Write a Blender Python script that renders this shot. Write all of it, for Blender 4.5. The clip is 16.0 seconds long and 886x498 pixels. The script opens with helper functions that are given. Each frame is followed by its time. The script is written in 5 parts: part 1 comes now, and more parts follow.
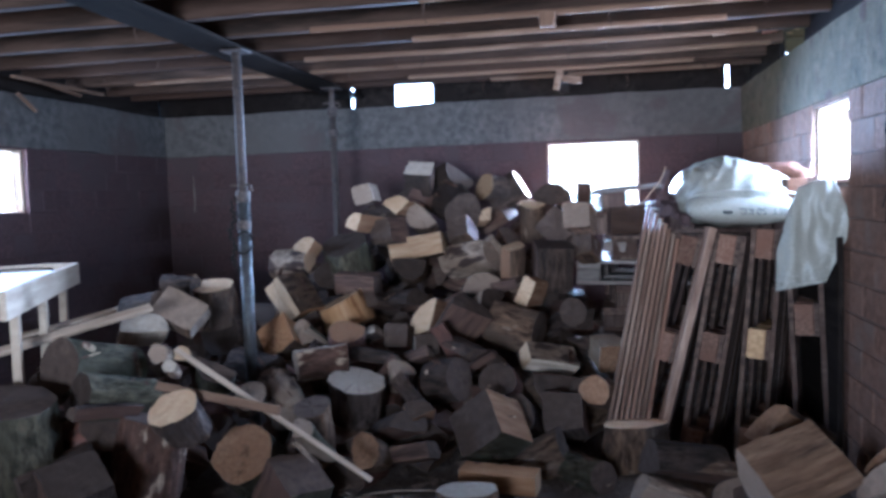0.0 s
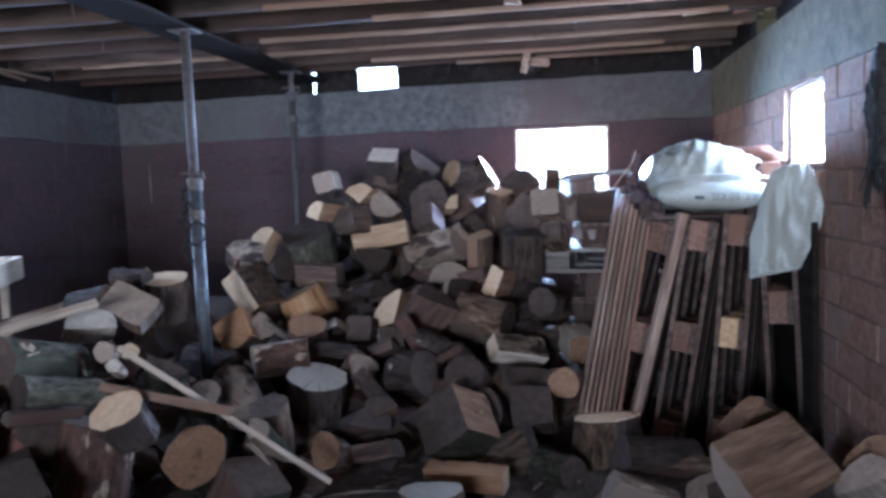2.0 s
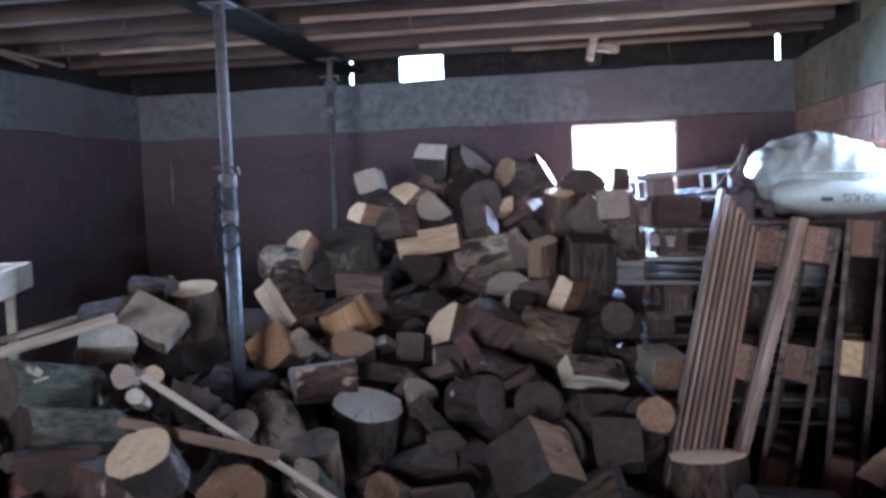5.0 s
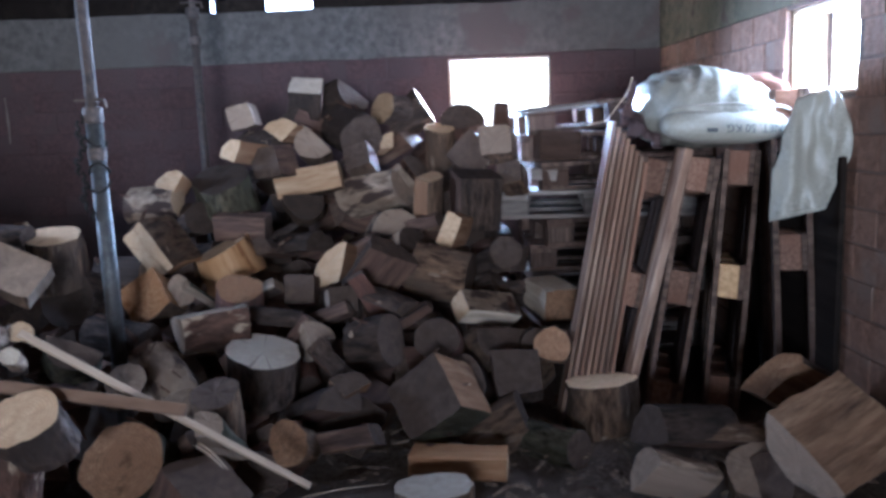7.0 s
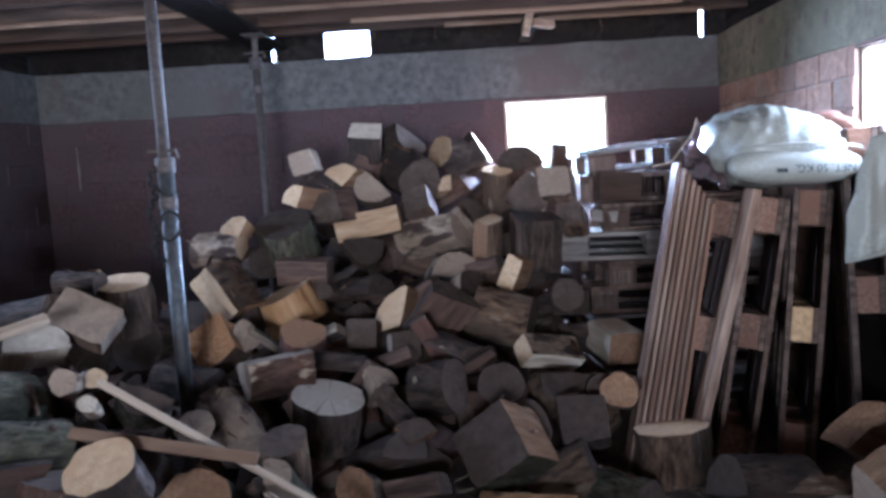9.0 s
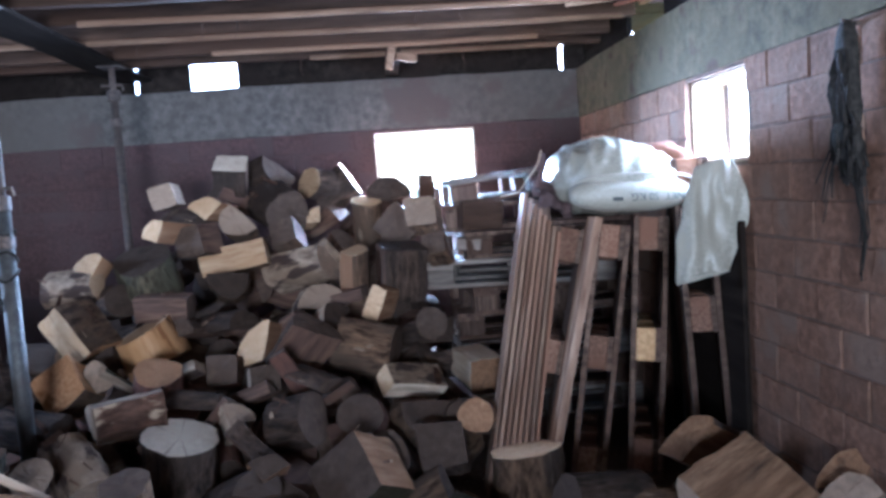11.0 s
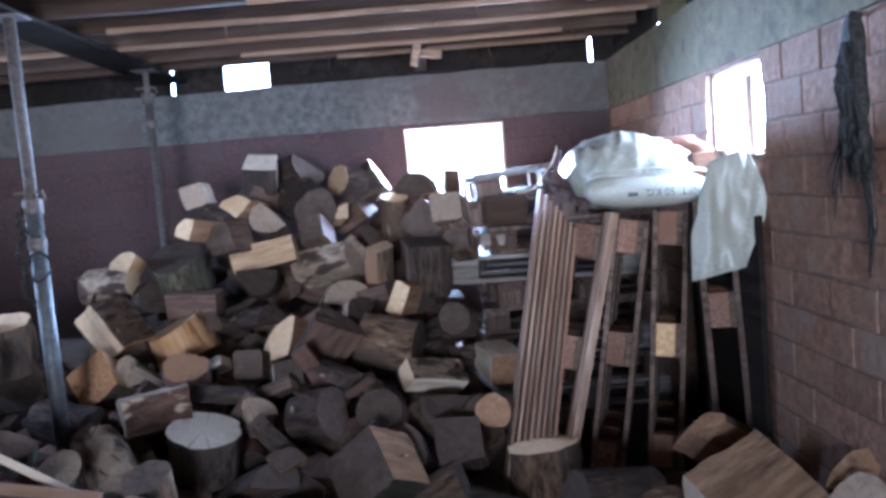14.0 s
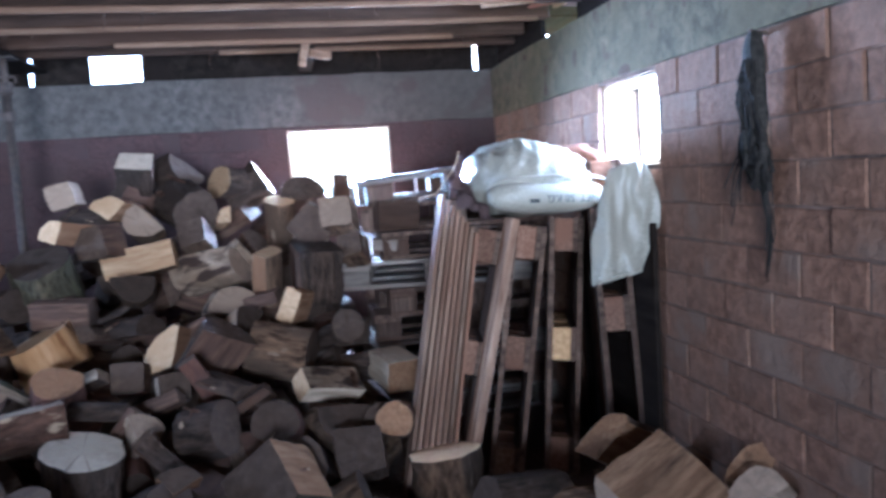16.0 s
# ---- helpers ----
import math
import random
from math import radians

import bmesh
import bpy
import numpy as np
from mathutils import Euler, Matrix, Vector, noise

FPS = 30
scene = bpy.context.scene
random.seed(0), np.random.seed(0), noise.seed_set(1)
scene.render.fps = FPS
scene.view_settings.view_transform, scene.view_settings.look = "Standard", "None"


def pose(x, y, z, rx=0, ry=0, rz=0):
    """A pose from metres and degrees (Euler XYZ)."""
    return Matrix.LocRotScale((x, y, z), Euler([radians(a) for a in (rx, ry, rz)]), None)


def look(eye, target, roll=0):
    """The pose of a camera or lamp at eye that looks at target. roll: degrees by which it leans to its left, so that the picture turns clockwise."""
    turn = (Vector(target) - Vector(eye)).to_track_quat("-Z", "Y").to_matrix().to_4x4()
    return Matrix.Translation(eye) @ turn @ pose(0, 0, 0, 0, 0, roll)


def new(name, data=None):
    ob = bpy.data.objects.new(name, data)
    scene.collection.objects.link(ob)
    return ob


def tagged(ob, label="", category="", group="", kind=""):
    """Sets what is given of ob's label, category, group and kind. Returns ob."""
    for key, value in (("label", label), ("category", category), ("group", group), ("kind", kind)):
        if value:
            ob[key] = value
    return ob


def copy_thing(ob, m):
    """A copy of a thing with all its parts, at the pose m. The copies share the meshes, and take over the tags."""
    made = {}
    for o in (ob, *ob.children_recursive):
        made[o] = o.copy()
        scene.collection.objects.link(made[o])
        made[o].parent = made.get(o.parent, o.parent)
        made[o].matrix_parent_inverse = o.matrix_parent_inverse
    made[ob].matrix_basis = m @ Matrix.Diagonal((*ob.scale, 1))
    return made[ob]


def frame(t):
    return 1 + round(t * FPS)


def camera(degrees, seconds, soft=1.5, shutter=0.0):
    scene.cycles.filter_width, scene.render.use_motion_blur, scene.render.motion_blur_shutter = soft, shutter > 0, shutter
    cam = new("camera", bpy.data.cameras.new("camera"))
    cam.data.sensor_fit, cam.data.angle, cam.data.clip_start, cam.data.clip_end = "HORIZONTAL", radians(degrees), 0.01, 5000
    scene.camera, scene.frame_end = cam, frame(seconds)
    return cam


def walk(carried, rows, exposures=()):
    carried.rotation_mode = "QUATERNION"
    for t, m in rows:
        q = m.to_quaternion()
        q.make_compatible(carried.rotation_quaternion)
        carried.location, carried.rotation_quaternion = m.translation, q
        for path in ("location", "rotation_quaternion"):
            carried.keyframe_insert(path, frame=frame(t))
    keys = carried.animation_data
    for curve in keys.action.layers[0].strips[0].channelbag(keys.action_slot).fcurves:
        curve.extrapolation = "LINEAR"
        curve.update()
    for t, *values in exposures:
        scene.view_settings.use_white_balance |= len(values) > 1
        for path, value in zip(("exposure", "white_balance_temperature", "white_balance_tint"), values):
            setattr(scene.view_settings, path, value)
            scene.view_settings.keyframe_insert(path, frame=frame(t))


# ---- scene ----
PATH = [
    (0, (0.968, 0.731, 1.383), (0.59, 2.69, 1.249), -1.9),
    (0.5, (0.954, 0.715, 1.376), (0.68, 2.692, 1.236), -1.8),
    (1, (0.942, 0.715, 1.366), (0.725, 2.698, 1.213), -1.7),
    (1.5, (0.961, 0.81, 1.373), (0.743, 2.791, 1.207), -2.4),
    (2, (0.98, 0.892, 1.372), (0.671, 2.861, 1.207), -2.3),
    (2.5, (0.969, 0.929, 1.366), (0.587, 2.886, 1.206), -2.2),
    (3, (0.863, 1.001, 1.36), (0.478, 2.957, 1.203), -2.1),
    (5.5, (0.615, 1.4, 1.351), (0.317, 3.371, 1.197), -1.9),
    (6, (0.536, 1.42, 1.325), (0.441, 3.408, 1.119), -2.1),
    (6.5, (0.495, 1.438, 1.324), (0.492, 3.416, 1.028), -2.4),
    (7, (0.47, 1.425, 1.331), (0.507, 3.4, 1.018), -2.3),
    (7.5, (0.442, 1.432, 1.325), (0.484, 3.408, 1.014), -2.4),
    (8, (0.419, 1.427, 1.339), (0.399, 3.404, 1.035), -2.6),
    (8.5, (0.401, 1.436, 1.347), (0.33, 3.418, 1.087), -3.0),
    (9, (0.412, 1.438, 1.358), (0.331, 3.425, 1.146), -3.2),
    (9.5, (0.44, 1.432, 1.359), (0.411, 3.425, 1.188), -3.0),
    (10, (0.478, 1.427, 1.364), (0.556, 3.42, 1.215), -2.9),
    (12.5, (0.761, 1.353, 1.373), (0.949, 3.336, 1.195), -4.3),
    (13, (0.762, 1.354, 1.379), (0.891, 3.342, 1.202), -4.5),
    (13.5, (0.759, 1.356, 1.385), (0.834, 3.347, 1.209), -4.6),
    (14, (0.758, 1.358, 1.386), (0.788, 3.35, 1.212), -4.8),
    (14.5, (0.751, 1.361, 1.387), (0.762, 3.353, 1.214), -4.7),
    (15, (0.744, 1.378, 1.39), (0.743, 3.371, 1.217), -4.8),
    (15.5, (0.682, 1.41, 1.398), (0.846, 3.395, 1.219), -4.2),
    (16, (0.593, 1.432, 1.387), (0.978, 3.386, 1.204), -3.7),
]
cam = camera(58.8, 16.0, soft=3.3, shutter=0.4)
walk(cam, [(t, look(eye, target, roll)) for t, eye, target, roll in PATH], exposures=[(0, 4.05, 4020, 8), (5.5, 4.05, 4060, 8), (7, 4.06, 4180, 9), (9.5, 4.15, 4180, 9), (12.5, 4.43, 4120, 8), (16, 4.45, 4080, 8)])

# ---- light ----
world = bpy.data.worlds.new("overcast_sky")
scene.world = world
world.use_nodes = True
wn = world.node_tree.nodes
sky = wn.new("ShaderNodeTexSky")
sky.sky_type = "NISHITA"
sky.sun_disc = False
sky.sun_elevation = radians(38)
sky.sun_rotation = radians(25)
sky.air_density, sky.dust_density, sky.ozone_density = 1.0, 4.0, 1.0
wn["Background"].inputs["Strength"].default_value = 0.15
world.node_tree.links.new(sky.outputs["Color"], wn["Background"].inputs["Color"])

sun = new("sun", bpy.data.lights.new("sun", "SUN"))
sun.data.energy, sun.data.angle, sun.data.color = 0.7, radians(14), (1.0, 0.96, 0.9)
sun.matrix_world = look((0, 0, 0), (-0.35, -0.72, -0.62))


def window_light(name, place, target, w, h, watts, colour=(0.98, 0.97, 0.95), spread=180):
    """Sky light that enters by an opening."""
    lamp = new(name, bpy.data.lights.new(name, "AREA"))
    lamp.data.shape, lamp.data.size, lamp.data.size_y = "RECTANGLE", w, h
    lamp.data.energy, lamp.data.color = watts, colour
    lamp.data.spread = radians(spread)
    lamp.matrix_world = look(place, target)
    return lamp


window_light("far_window_light", (0.97, 6.68, 1.52), (0.45, 3.5, 0.7), 0.64, 0.42, 17.0, spread=105)
window_light("side_window_light", (2.17, 4.46, 1.56), (0.0, 4.2, 0.9), 0.54, 0.34, 6.0)
window_light("left_window_light", (-2.55, 4.66, 1.55), (0.0, 4.6, 0.9), 0.5, 0.36, 3.6)
window_light("door_light", (-0.1, -3.35, 1.05), (0.3, 4.5, 0.5), 1.5, 1.7, 48.0, (1.0, 0.84, 0.65))

# ---- materials ----


def material(name, tones, grain=30.0, blotch=2.5, rough=0.85, bump=0.4, stretch=(1, 1, 1), vary=0.25,
             metal=0.0, spots=None, coords="Object", bump_dist=0.01):
    """Procedural surface: three tones mixed by fine grain and by large blotches, with relief."""
    m = bpy.data.materials.new(name)
    m.use_nodes = True
    nt = m.node_tree
    nd, lk = nt.nodes, nt.links
    bsdf = nd["Principled BSDF"]
    tc = nd.new("ShaderNodeTexCoord")
    mp = nd.new("ShaderNodeMapping")
    mp.inputs["Scale"].default_value = stretch
    info = nd.new("ShaderNodeObjectInfo")
    off = nd.new("ShaderNodeVectorMath")
    off.operation = "SCALE"
    off.inputs[0].default_value = (37.0, 19.0, 53.0)
    lk.new(info.outputs["Random"], off.inputs["Scale"])
    lk.new(tc.outputs[coords], mp.inputs["Vector"])
    add = nd.new("ShaderNodeVectorMath")
    lk.new(mp.outputs["Vector"], add.inputs[0])
    lk.new(off.outputs["Vector"], add.inputs[1])
    fine = nd.new("ShaderNodeTexNoise")
    fine.inputs["Scale"].default_value, fine.inputs["Detail"].default_value = grain, 6.0
    fine.inputs["Roughness"].default_value = 0.65
    big = nd.new("ShaderNodeTexNoise")
    big.inputs["Scale"].default_value, big.inputs["Detail"].default_value = blotch, 4.0
    lk.new(add.outputs[0], fine.inputs["Vector"])
    lk.new(add.outputs[0], big.inputs["Vector"])
    ramp = nd.new("ShaderNodeValToRGB")
    ramp.color_ramp.elements[0].position, ramp.color_ramp.elements[0].color = 0.38, (*tones[0], 1)
    ramp.color_ramp.elements[1].position, ramp.color_ramp.elements[1].color = 0.64, (*tones[1], 1)
    lk.new(fine.outputs["Fac"], ramp.inputs["Fac"])
    step = nd.new("ShaderNodeMapRange")
    step.inputs["From Min"].default_value, step.inputs["From Max"].default_value = 0.42, 0.66
    lk.new(big.outputs["Fac"], step.inputs["Value"])
    mix = nd.new("ShaderNodeMix")
    mix.data_type = "RGBA"
    mix.inputs["B"].default_value = (*tones[2], 1)
    lk.new(step.outputs["Result"], mix.inputs["Factor"])
    lk.new(ramp.outputs["Color"], mix.inputs["A"])
    last = mix.outputs["Result"]
    if spots:
        sp = nd.new("ShaderNodeTexNoise")
        sp.inputs["Scale"].default_value, sp.inputs["Detail"].default_value = spots[1], 5.0
        lk.new(add.outputs[0], sp.inputs["Vector"])
        cut = nd.new("ShaderNodeMapRange")
        cut.inputs["From Min"].default_value, cut.inputs["From Max"].default_value = spots[2], spots[2] + 0.07
        lk.new(sp.outputs["Fac"], cut.inputs["Value"])
        mx = nd.new("ShaderNodeMix")
        mx.data_type = "RGBA"
        mx.inputs["B"].default_value = (*spots[0], 1)
        lk.new(cut.outputs["Result"], mx.inputs["Factor"])
        lk.new(last, mx.inputs["A"])
        last = mx.outputs["Result"]
    hsv = nd.new("ShaderNodeHueSaturation")
    val = nd.new("ShaderNodeMapRange")
    val.inputs["To Min"].default_value, val.inputs["To Max"].default_value = 1 - vary, 1 + vary
    lk.new(info.outputs["Random"], val.inputs["Value"])
    lk.new(val.outputs["Result"], hsv.inputs["Value"])
    lk.new(last, hsv.inputs["Color"])
    lk.new(hsv.outputs["Color"], bsdf.inputs["Base Color"])
    bsdf.inputs["Roughness"].default_value = rough
    bsdf.inputs["Metallic"].default_value = metal
    bsdf.inputs["Specular IOR Level"].default_value = 0.12 if rough >= 0.8 else 0.4
    bp = nd.new("ShaderNodeBump")
    bp.inputs["Strength"].default_value, bp.inputs["Distance"].default_value = bump, bump_dist
    lk.new(fine.outputs["Fac"], bp.inputs["Height"])
    lk.new(bp.outputs["Normal"], bsdf.inputs["Normal"])
    m["colour_socket"] = hsv.name
    return m


def ringed(m, dark, scale=28.0, amount=0.45):
    """Adds growth rings round the local z axis, with a darker heart."""
    nd, lk = m.node_tree.nodes, m.node_tree.links
    hsv = nd[m["colour_socket"]]
    old = hsv.inputs["Color"].links[0].from_socket
    tc = nd.new("ShaderNodeTexCoord")
    wave = nd.new("ShaderNodeTexWave")
    wave.wave_type, wave.rings_direction = "RINGS", "Z"
    wave.inputs["Scale"].default_value, wave.inputs["Distortion"].default_value = scale, 2.5
    wave.inputs["Detail"].default_value, wave.inputs["Detail Scale"].default_value = 3.0, 1.5
    lk.new(tc.outputs["Object"], wave.inputs["Vector"])
    fac = nd.new("ShaderNodeMath")
    fac.operation = "MULTIPLY"
    fac.inputs[1].default_value = amount
    lk.new(wave.outputs["Fac"], fac.inputs[0])
    mx = nd.new("ShaderNodeMix")
    mx.data_type = "RGBA"
    mx.inputs["B"].default_value = (*dark, 1)
    lk.new(fac.outputs["Value"], mx.inputs["Factor"])
    lk.new(old, mx.inputs["A"])
    lk.new(mx.outputs["Result"], hsv.inputs["Color"])
    return m


def richer(m, amount):
    """A stronger colour for damp wood."""
    m.node_tree.nodes[m["colour_socket"]].inputs["Saturation"].default_value = amount


def cracked(m):
    """Adds radial drying checks that run out from the heart of a sawn end."""
    nd, lk = m.node_tree.nodes, m.node_tree.links
    hsv = nd[m["colour_socket"]]
    old = hsv.inputs["Color"].links[0].from_socket
    tc = nd.new("ShaderNodeTexCoord")
    sep = nd.new("ShaderNodeSeparateXYZ")
    lk.new(tc.outputs["Object"], sep.inputs["Vector"])
    ang = nd.new("ShaderNodeMath")
    ang.operation = "ARCTAN2"
    lk.new(sep.outputs["Y"], ang.inputs[0])
    lk.new(sep.outputs["X"], ang.inputs[1])
    info = nd.new("ShaderNodeObjectInfo")
    shift = nd.new("ShaderNodeMath")
    shift.operation = "MULTIPLY_ADD"
    shift.inputs[1].default_value = 40.0
    lk.new(info.outputs["Random"], shift.inputs[0])
    lk.new(ang.outputs["Value"], shift.inputs[2])
    ns = nd.new("ShaderNodeTexNoise")
    ns.noise_dimensions = "1D"
    ns.inputs["Scale"].default_value, ns.inputs["Detail"].default_value = 3.2, 2.0
    lk.new(shift.outputs["Value"], ns.inputs["W"])
    cut = nd.new("ShaderNodeMapRange")
    cut.inputs["From Min"].default_value, cut.inputs["From Max"].default_value = 0.71, 0.75
    cut.inputs["To Max"].default_value = 0.4
    lk.new(ns.outputs["Fac"], cut.inputs["Value"])
    mx = nd.new("ShaderNodeMix")
    mx.data_type = "RGBA"
    mx.inputs["B"].default_value = (0.05, 0.035, 0.025, 1)
    lk.new(cut.outputs["Result"], mx.inputs["Factor"])
    lk.new(old, mx.inputs["A"])
    lk.new(mx.outputs["Result"], hsv.inputs["Color"])
    return m


ALONG = (1, 1, 0.14)
BARK = {
    "brown": material("brown_bark", [(0.04, 0.026, 0.019), (0.2, 0.135, 0.09), (0.09, 0.065, 0.048)], 34, 8, 0.9, 1.0, (1, 1, 0.3), bump_dist=0.03, spots=((0.26, 0.2, 0.15), 13, 0.63)),
    # damp bark, with a colour also darkened for pieces lying in shade
    "dark": material("shaded_damp_bark", [(0.02, 0.015, 0.012), (0.1, 0.07, 0.053), (0.045, 0.034, 0.028)], 34, 7, 0.85, 1.0, (1, 1, 0.35), bump_dist=0.03, spots=((0.15, 0.12, 0.1), 12, 0.66)),
    "moss": material("mossy_bark", [(0.022, 0.019, 0.013), (0.11, 0.092, 0.063), (0.052, 0.046, 0.031)], 34, 7, 0.95, 1.0, (1, 1, 0.4), spots=((0.06, 0.056, 0.036), 10, 0.6), bump_dist=0.03),
    "pale": material("pale_flaking_bark", [(0.13, 0.095, 0.068), (0.38, 0.295, 0.22), (0.23, 0.168, 0.12)], 26, 9, 0.85, 0.9, (1, 1, 0.5), spots=((0.06, 0.042, 0.034), 12, 0.52), bump_dist=0.025),
    "red": material("red_brown_bark", [(0.05, 0.024, 0.018), (0.2, 0.1, 0.07), (0.1, 0.055, 0.042)], 30, 8, 0.7, 0.9, (1, 1, 0.35), bump_dist=0.025, spots=((0.2, 0.13, 0.1), 14, 0.64)),
    "patchy": material("patchy_torn_bark", [(0.045, 0.027, 0.02), (0.15, 0.09, 0.065), (0.085, 0.055, 0.042)], 28, 8, 0.85, 0.9, (1, 1, 0.45), spots=((0.4, 0.31, 0.225), 15, 0.56), bump_dist=0.025),
    "bare": material("debarked_wood", [(0.28, 0.17, 0.095), (0.46, 0.315, 0.195), (0.34, 0.21, 0.12)], 22, 5, 0.7, 0.45, ALONG, spots=((0.18, 0.1, 0.055), 9, 0.64)),
}
CUT = {
    "light": cracked(ringed(material("fresh_sawn_end_grain", [(0.42, 0.3, 0.19), (0.55, 0.41, 0.275), (0.45, 0.315, 0.2)], 40, 6, 0.85, 0.4, spots=((0.33, 0.225, 0.14), 7, 0.65)), (0.27, 0.17, 0.1), 34, 0.32)),
    "orange": cracked(ringed(material("orange_sawn_end_grain", [(0.27, 0.15, 0.083), (0.48, 0.305, 0.185), (0.36, 0.21, 0.12)], 60, 8, 0.9, 0.4, spots=((0.2, 0.1, 0.045), 12, 0.62)), (0.24, 0.12, 0.05), 30, 0.25)),
    "grey": cracked(ringed(material("weathered_end_grain", [(0.185, 0.135, 0.097), (0.285, 0.21, 0.152), (0.225, 0.163, 0.117)], 34, 6, 0.9, 0.4, spots=((0.145, 0.11, 0.083), 7, 0.62)), (0.14, 0.11, 0.085), 34, 0.42)),
    "pale": cracked(ringed(material("pale_dry_end_grain", [(0.35, 0.28, 0.21), (0.5, 0.415, 0.32), (0.41, 0.335, 0.255)], 34, 6, 0.9, 0.4, spots=((0.29, 0.235, 0.18), 7, 0.64)), (0.3, 0.25, 0.2), 34, 0.35)),
    "rust": cracked(ringed(material("rusty_brown_end_grain", [(0.17, 0.1, 0.058), (0.29, 0.18, 0.108), (0.22, 0.13, 0.077)], 60, 7, 0.95, 0.5, spots=((0.1, 0.06, 0.036), 9, 0.61)), (0.11, 0.06, 0.035), 30, 0.3)),
    # old ends, their tone lowered further for the shaded side of the heap
    "dim": cracked(ringed(material("shaded_old_end_grain", [(0.048, 0.034, 0.026), (0.088, 0.063, 0.047), (0.064, 0.045, 0.034)], 26, 6, 0.85, 0.4, vary=0.45, spots=((0.036, 0.026, 0.02), 6, 0.6)), (0.045, 0.032, 0.025), 34, 0.35)),
}
SPLIT = {
    "light": material("fresh_split_wood", [(0.35, 0.23, 0.14), (0.56, 0.41, 0.27), (0.41, 0.26, 0.155)], 30, 6, 0.8, 0.9, ALONG, spots=((0.27, 0.16, 0.09), 7, 0.64)),
    "orange": material("orange_split_wood", [(0.27, 0.15, 0.083), (0.47, 0.3, 0.18), (0.35, 0.205, 0.115)], 30, 6, 0.8, 0.9, ALONG, spots=((0.22, 0.11, 0.05), 7, 0.62)),
    "grey": material("weathered_split_wood", [(0.16, 0.12, 0.088), (0.36, 0.285, 0.215), (0.24, 0.18, 0.135)], 30, 6, 0.85, 0.9, ALONG, spots=((0.12, 0.09, 0.065), 7, 0.62)),
    "pale": material("pale_dry_split_wood", [(0.31, 0.245, 0.18), (0.55, 0.455, 0.345), (0.4, 0.32, 0.235)], 30, 6, 0.85, 0.9, ALONG, spots=((0.22, 0.17, 0.13), 7, 0.64)),
    "rust": material("rusty_brown_split_wood", [(0.14, 0.08, 0.045), (0.29, 0.185, 0.115), (0.19, 0.11, 0.065)], 30, 6, 0.85, 0.9, ALONG, spots=((0.09, 0.05, 0.03), 7, 0.62)),
    "brown": material("stained_brown_split_wood", [(0.085, 0.052, 0.032), (0.25, 0.165, 0.105), (0.14, 0.085, 0.052)], 34, 7, 0.85, 1.0, ALONG, spots=((0.05, 0.032, 0.022), 9, 0.6)),
    # old split faces, with the heap's shade also in the tone
    "dim": material("shaded_old_split_wood", [(0.045, 0.029, 0.022), (0.14, 0.088, 0.062), (0.085, 0.052, 0.04)], 30, 6, 0.8, 0.9, ALONG, spots=((0.2, 0.14, 0.1), 8, 0.68)),
}
M_BRICK = material("red_clay_block", [(0.11, 0.06, 0.038), (0.205, 0.115, 0.074), (0.155, 0.096, 0.066)], 26, 4, 0.9, 1.0, vary=0.13, spots=((0.16, 0.108, 0.078), 4, 0.58), bump_dist=0.014)
for wood in BARK.values():
    richer(wood, 1.16)
for wood in (*CUT.values(), *SPLIT.values()):
    richer(wood, 1.1)
for wood in (CUT["light"], CUT["orange"], SPLIT["light"], SPLIT["orange"]):
    richer(wood, 1.14)
richer(BARK["bare"], 1.25)
# Brick and mortar of the far and left walls; their shade is in the colour
M_DIMBRICK = material("dimmed_red_clay_block", [(0.046, 0.028, 0.027), (0.074, 0.043, 0.039), (0.058, 0.039, 0.037)], 40, 4, 0.9, 0.4, vary=0.05)
M_DIMMORTAR = material("dimmed_mortar", [(0.046, 0.029, 0.027), (0.074, 0.044, 0.04), (0.058, 0.04, 0.037)], 60, 3, 0.95, 0.5, vary=0.0)
M_MORTAR = material("grey_mortar", [(0.05, 0.036, 0.028), (0.15, 0.1, 0.076), (0.1, 0.068, 0.052)], 60, 3, 0.95, 0.6, vary=0.0, coords="Generated")
M_CONCRETE = material("rough_grey_concrete", [(0.062, 0.054, 0.047), (0.112, 0.099, 0.087), (0.08, 0.068, 0.058)], 18, 1.4, 0.95, 0.8, vary=0.0, spots=((0.075, 0.058, 0.05), 2.6, 0.6))
M_OCHRECONCRETE = material("ochre_stained_concrete", [(0.055, 0.046, 0.027), (0.118, 0.098, 0.06), (0.08, 0.065, 0.036)], 14, 2.2, 0.95, 0.8, vary=0.0, spots=((0.06, 0.04, 0.025), 7, 0.6))
M_FLOOR = material("dirt_floor_with_bark_dust", [(0.07, 0.052, 0.04), (0.17, 0.125, 0.092), (0.12, 0.088, 0.066)], 60, 3, 0.95, 1.0, vary=0.0, bump_dist=0.02)
M_OLDWOOD = material("old_dark_timber", [(0.027, 0.02, 0.016), (0.078, 0.055, 0.043), (0.05, 0.032, 0.024)], 20, 4, 0.85, 0.5, (0.12, 1, 1))
M_BOARD = material("brown_ceiling_boards", [(0.033, 0.023, 0.018), (0.09, 0.06, 0.045), (0.08, 0.043, 0.029)], 14, 2.5, 0.9, 0.4, (1, 0.2, 1), vary=0.0)
# Near-black timber for the beam, the gap boards and the shade panel
M_BLACKWOOD = material("black_timber", [(0.009, 0.007, 0.006), (0.024, 0.018, 0.014), (0.015, 0.011, 0.009)], 20, 4, 0.9, 0.5, (1, 0.12, 1))
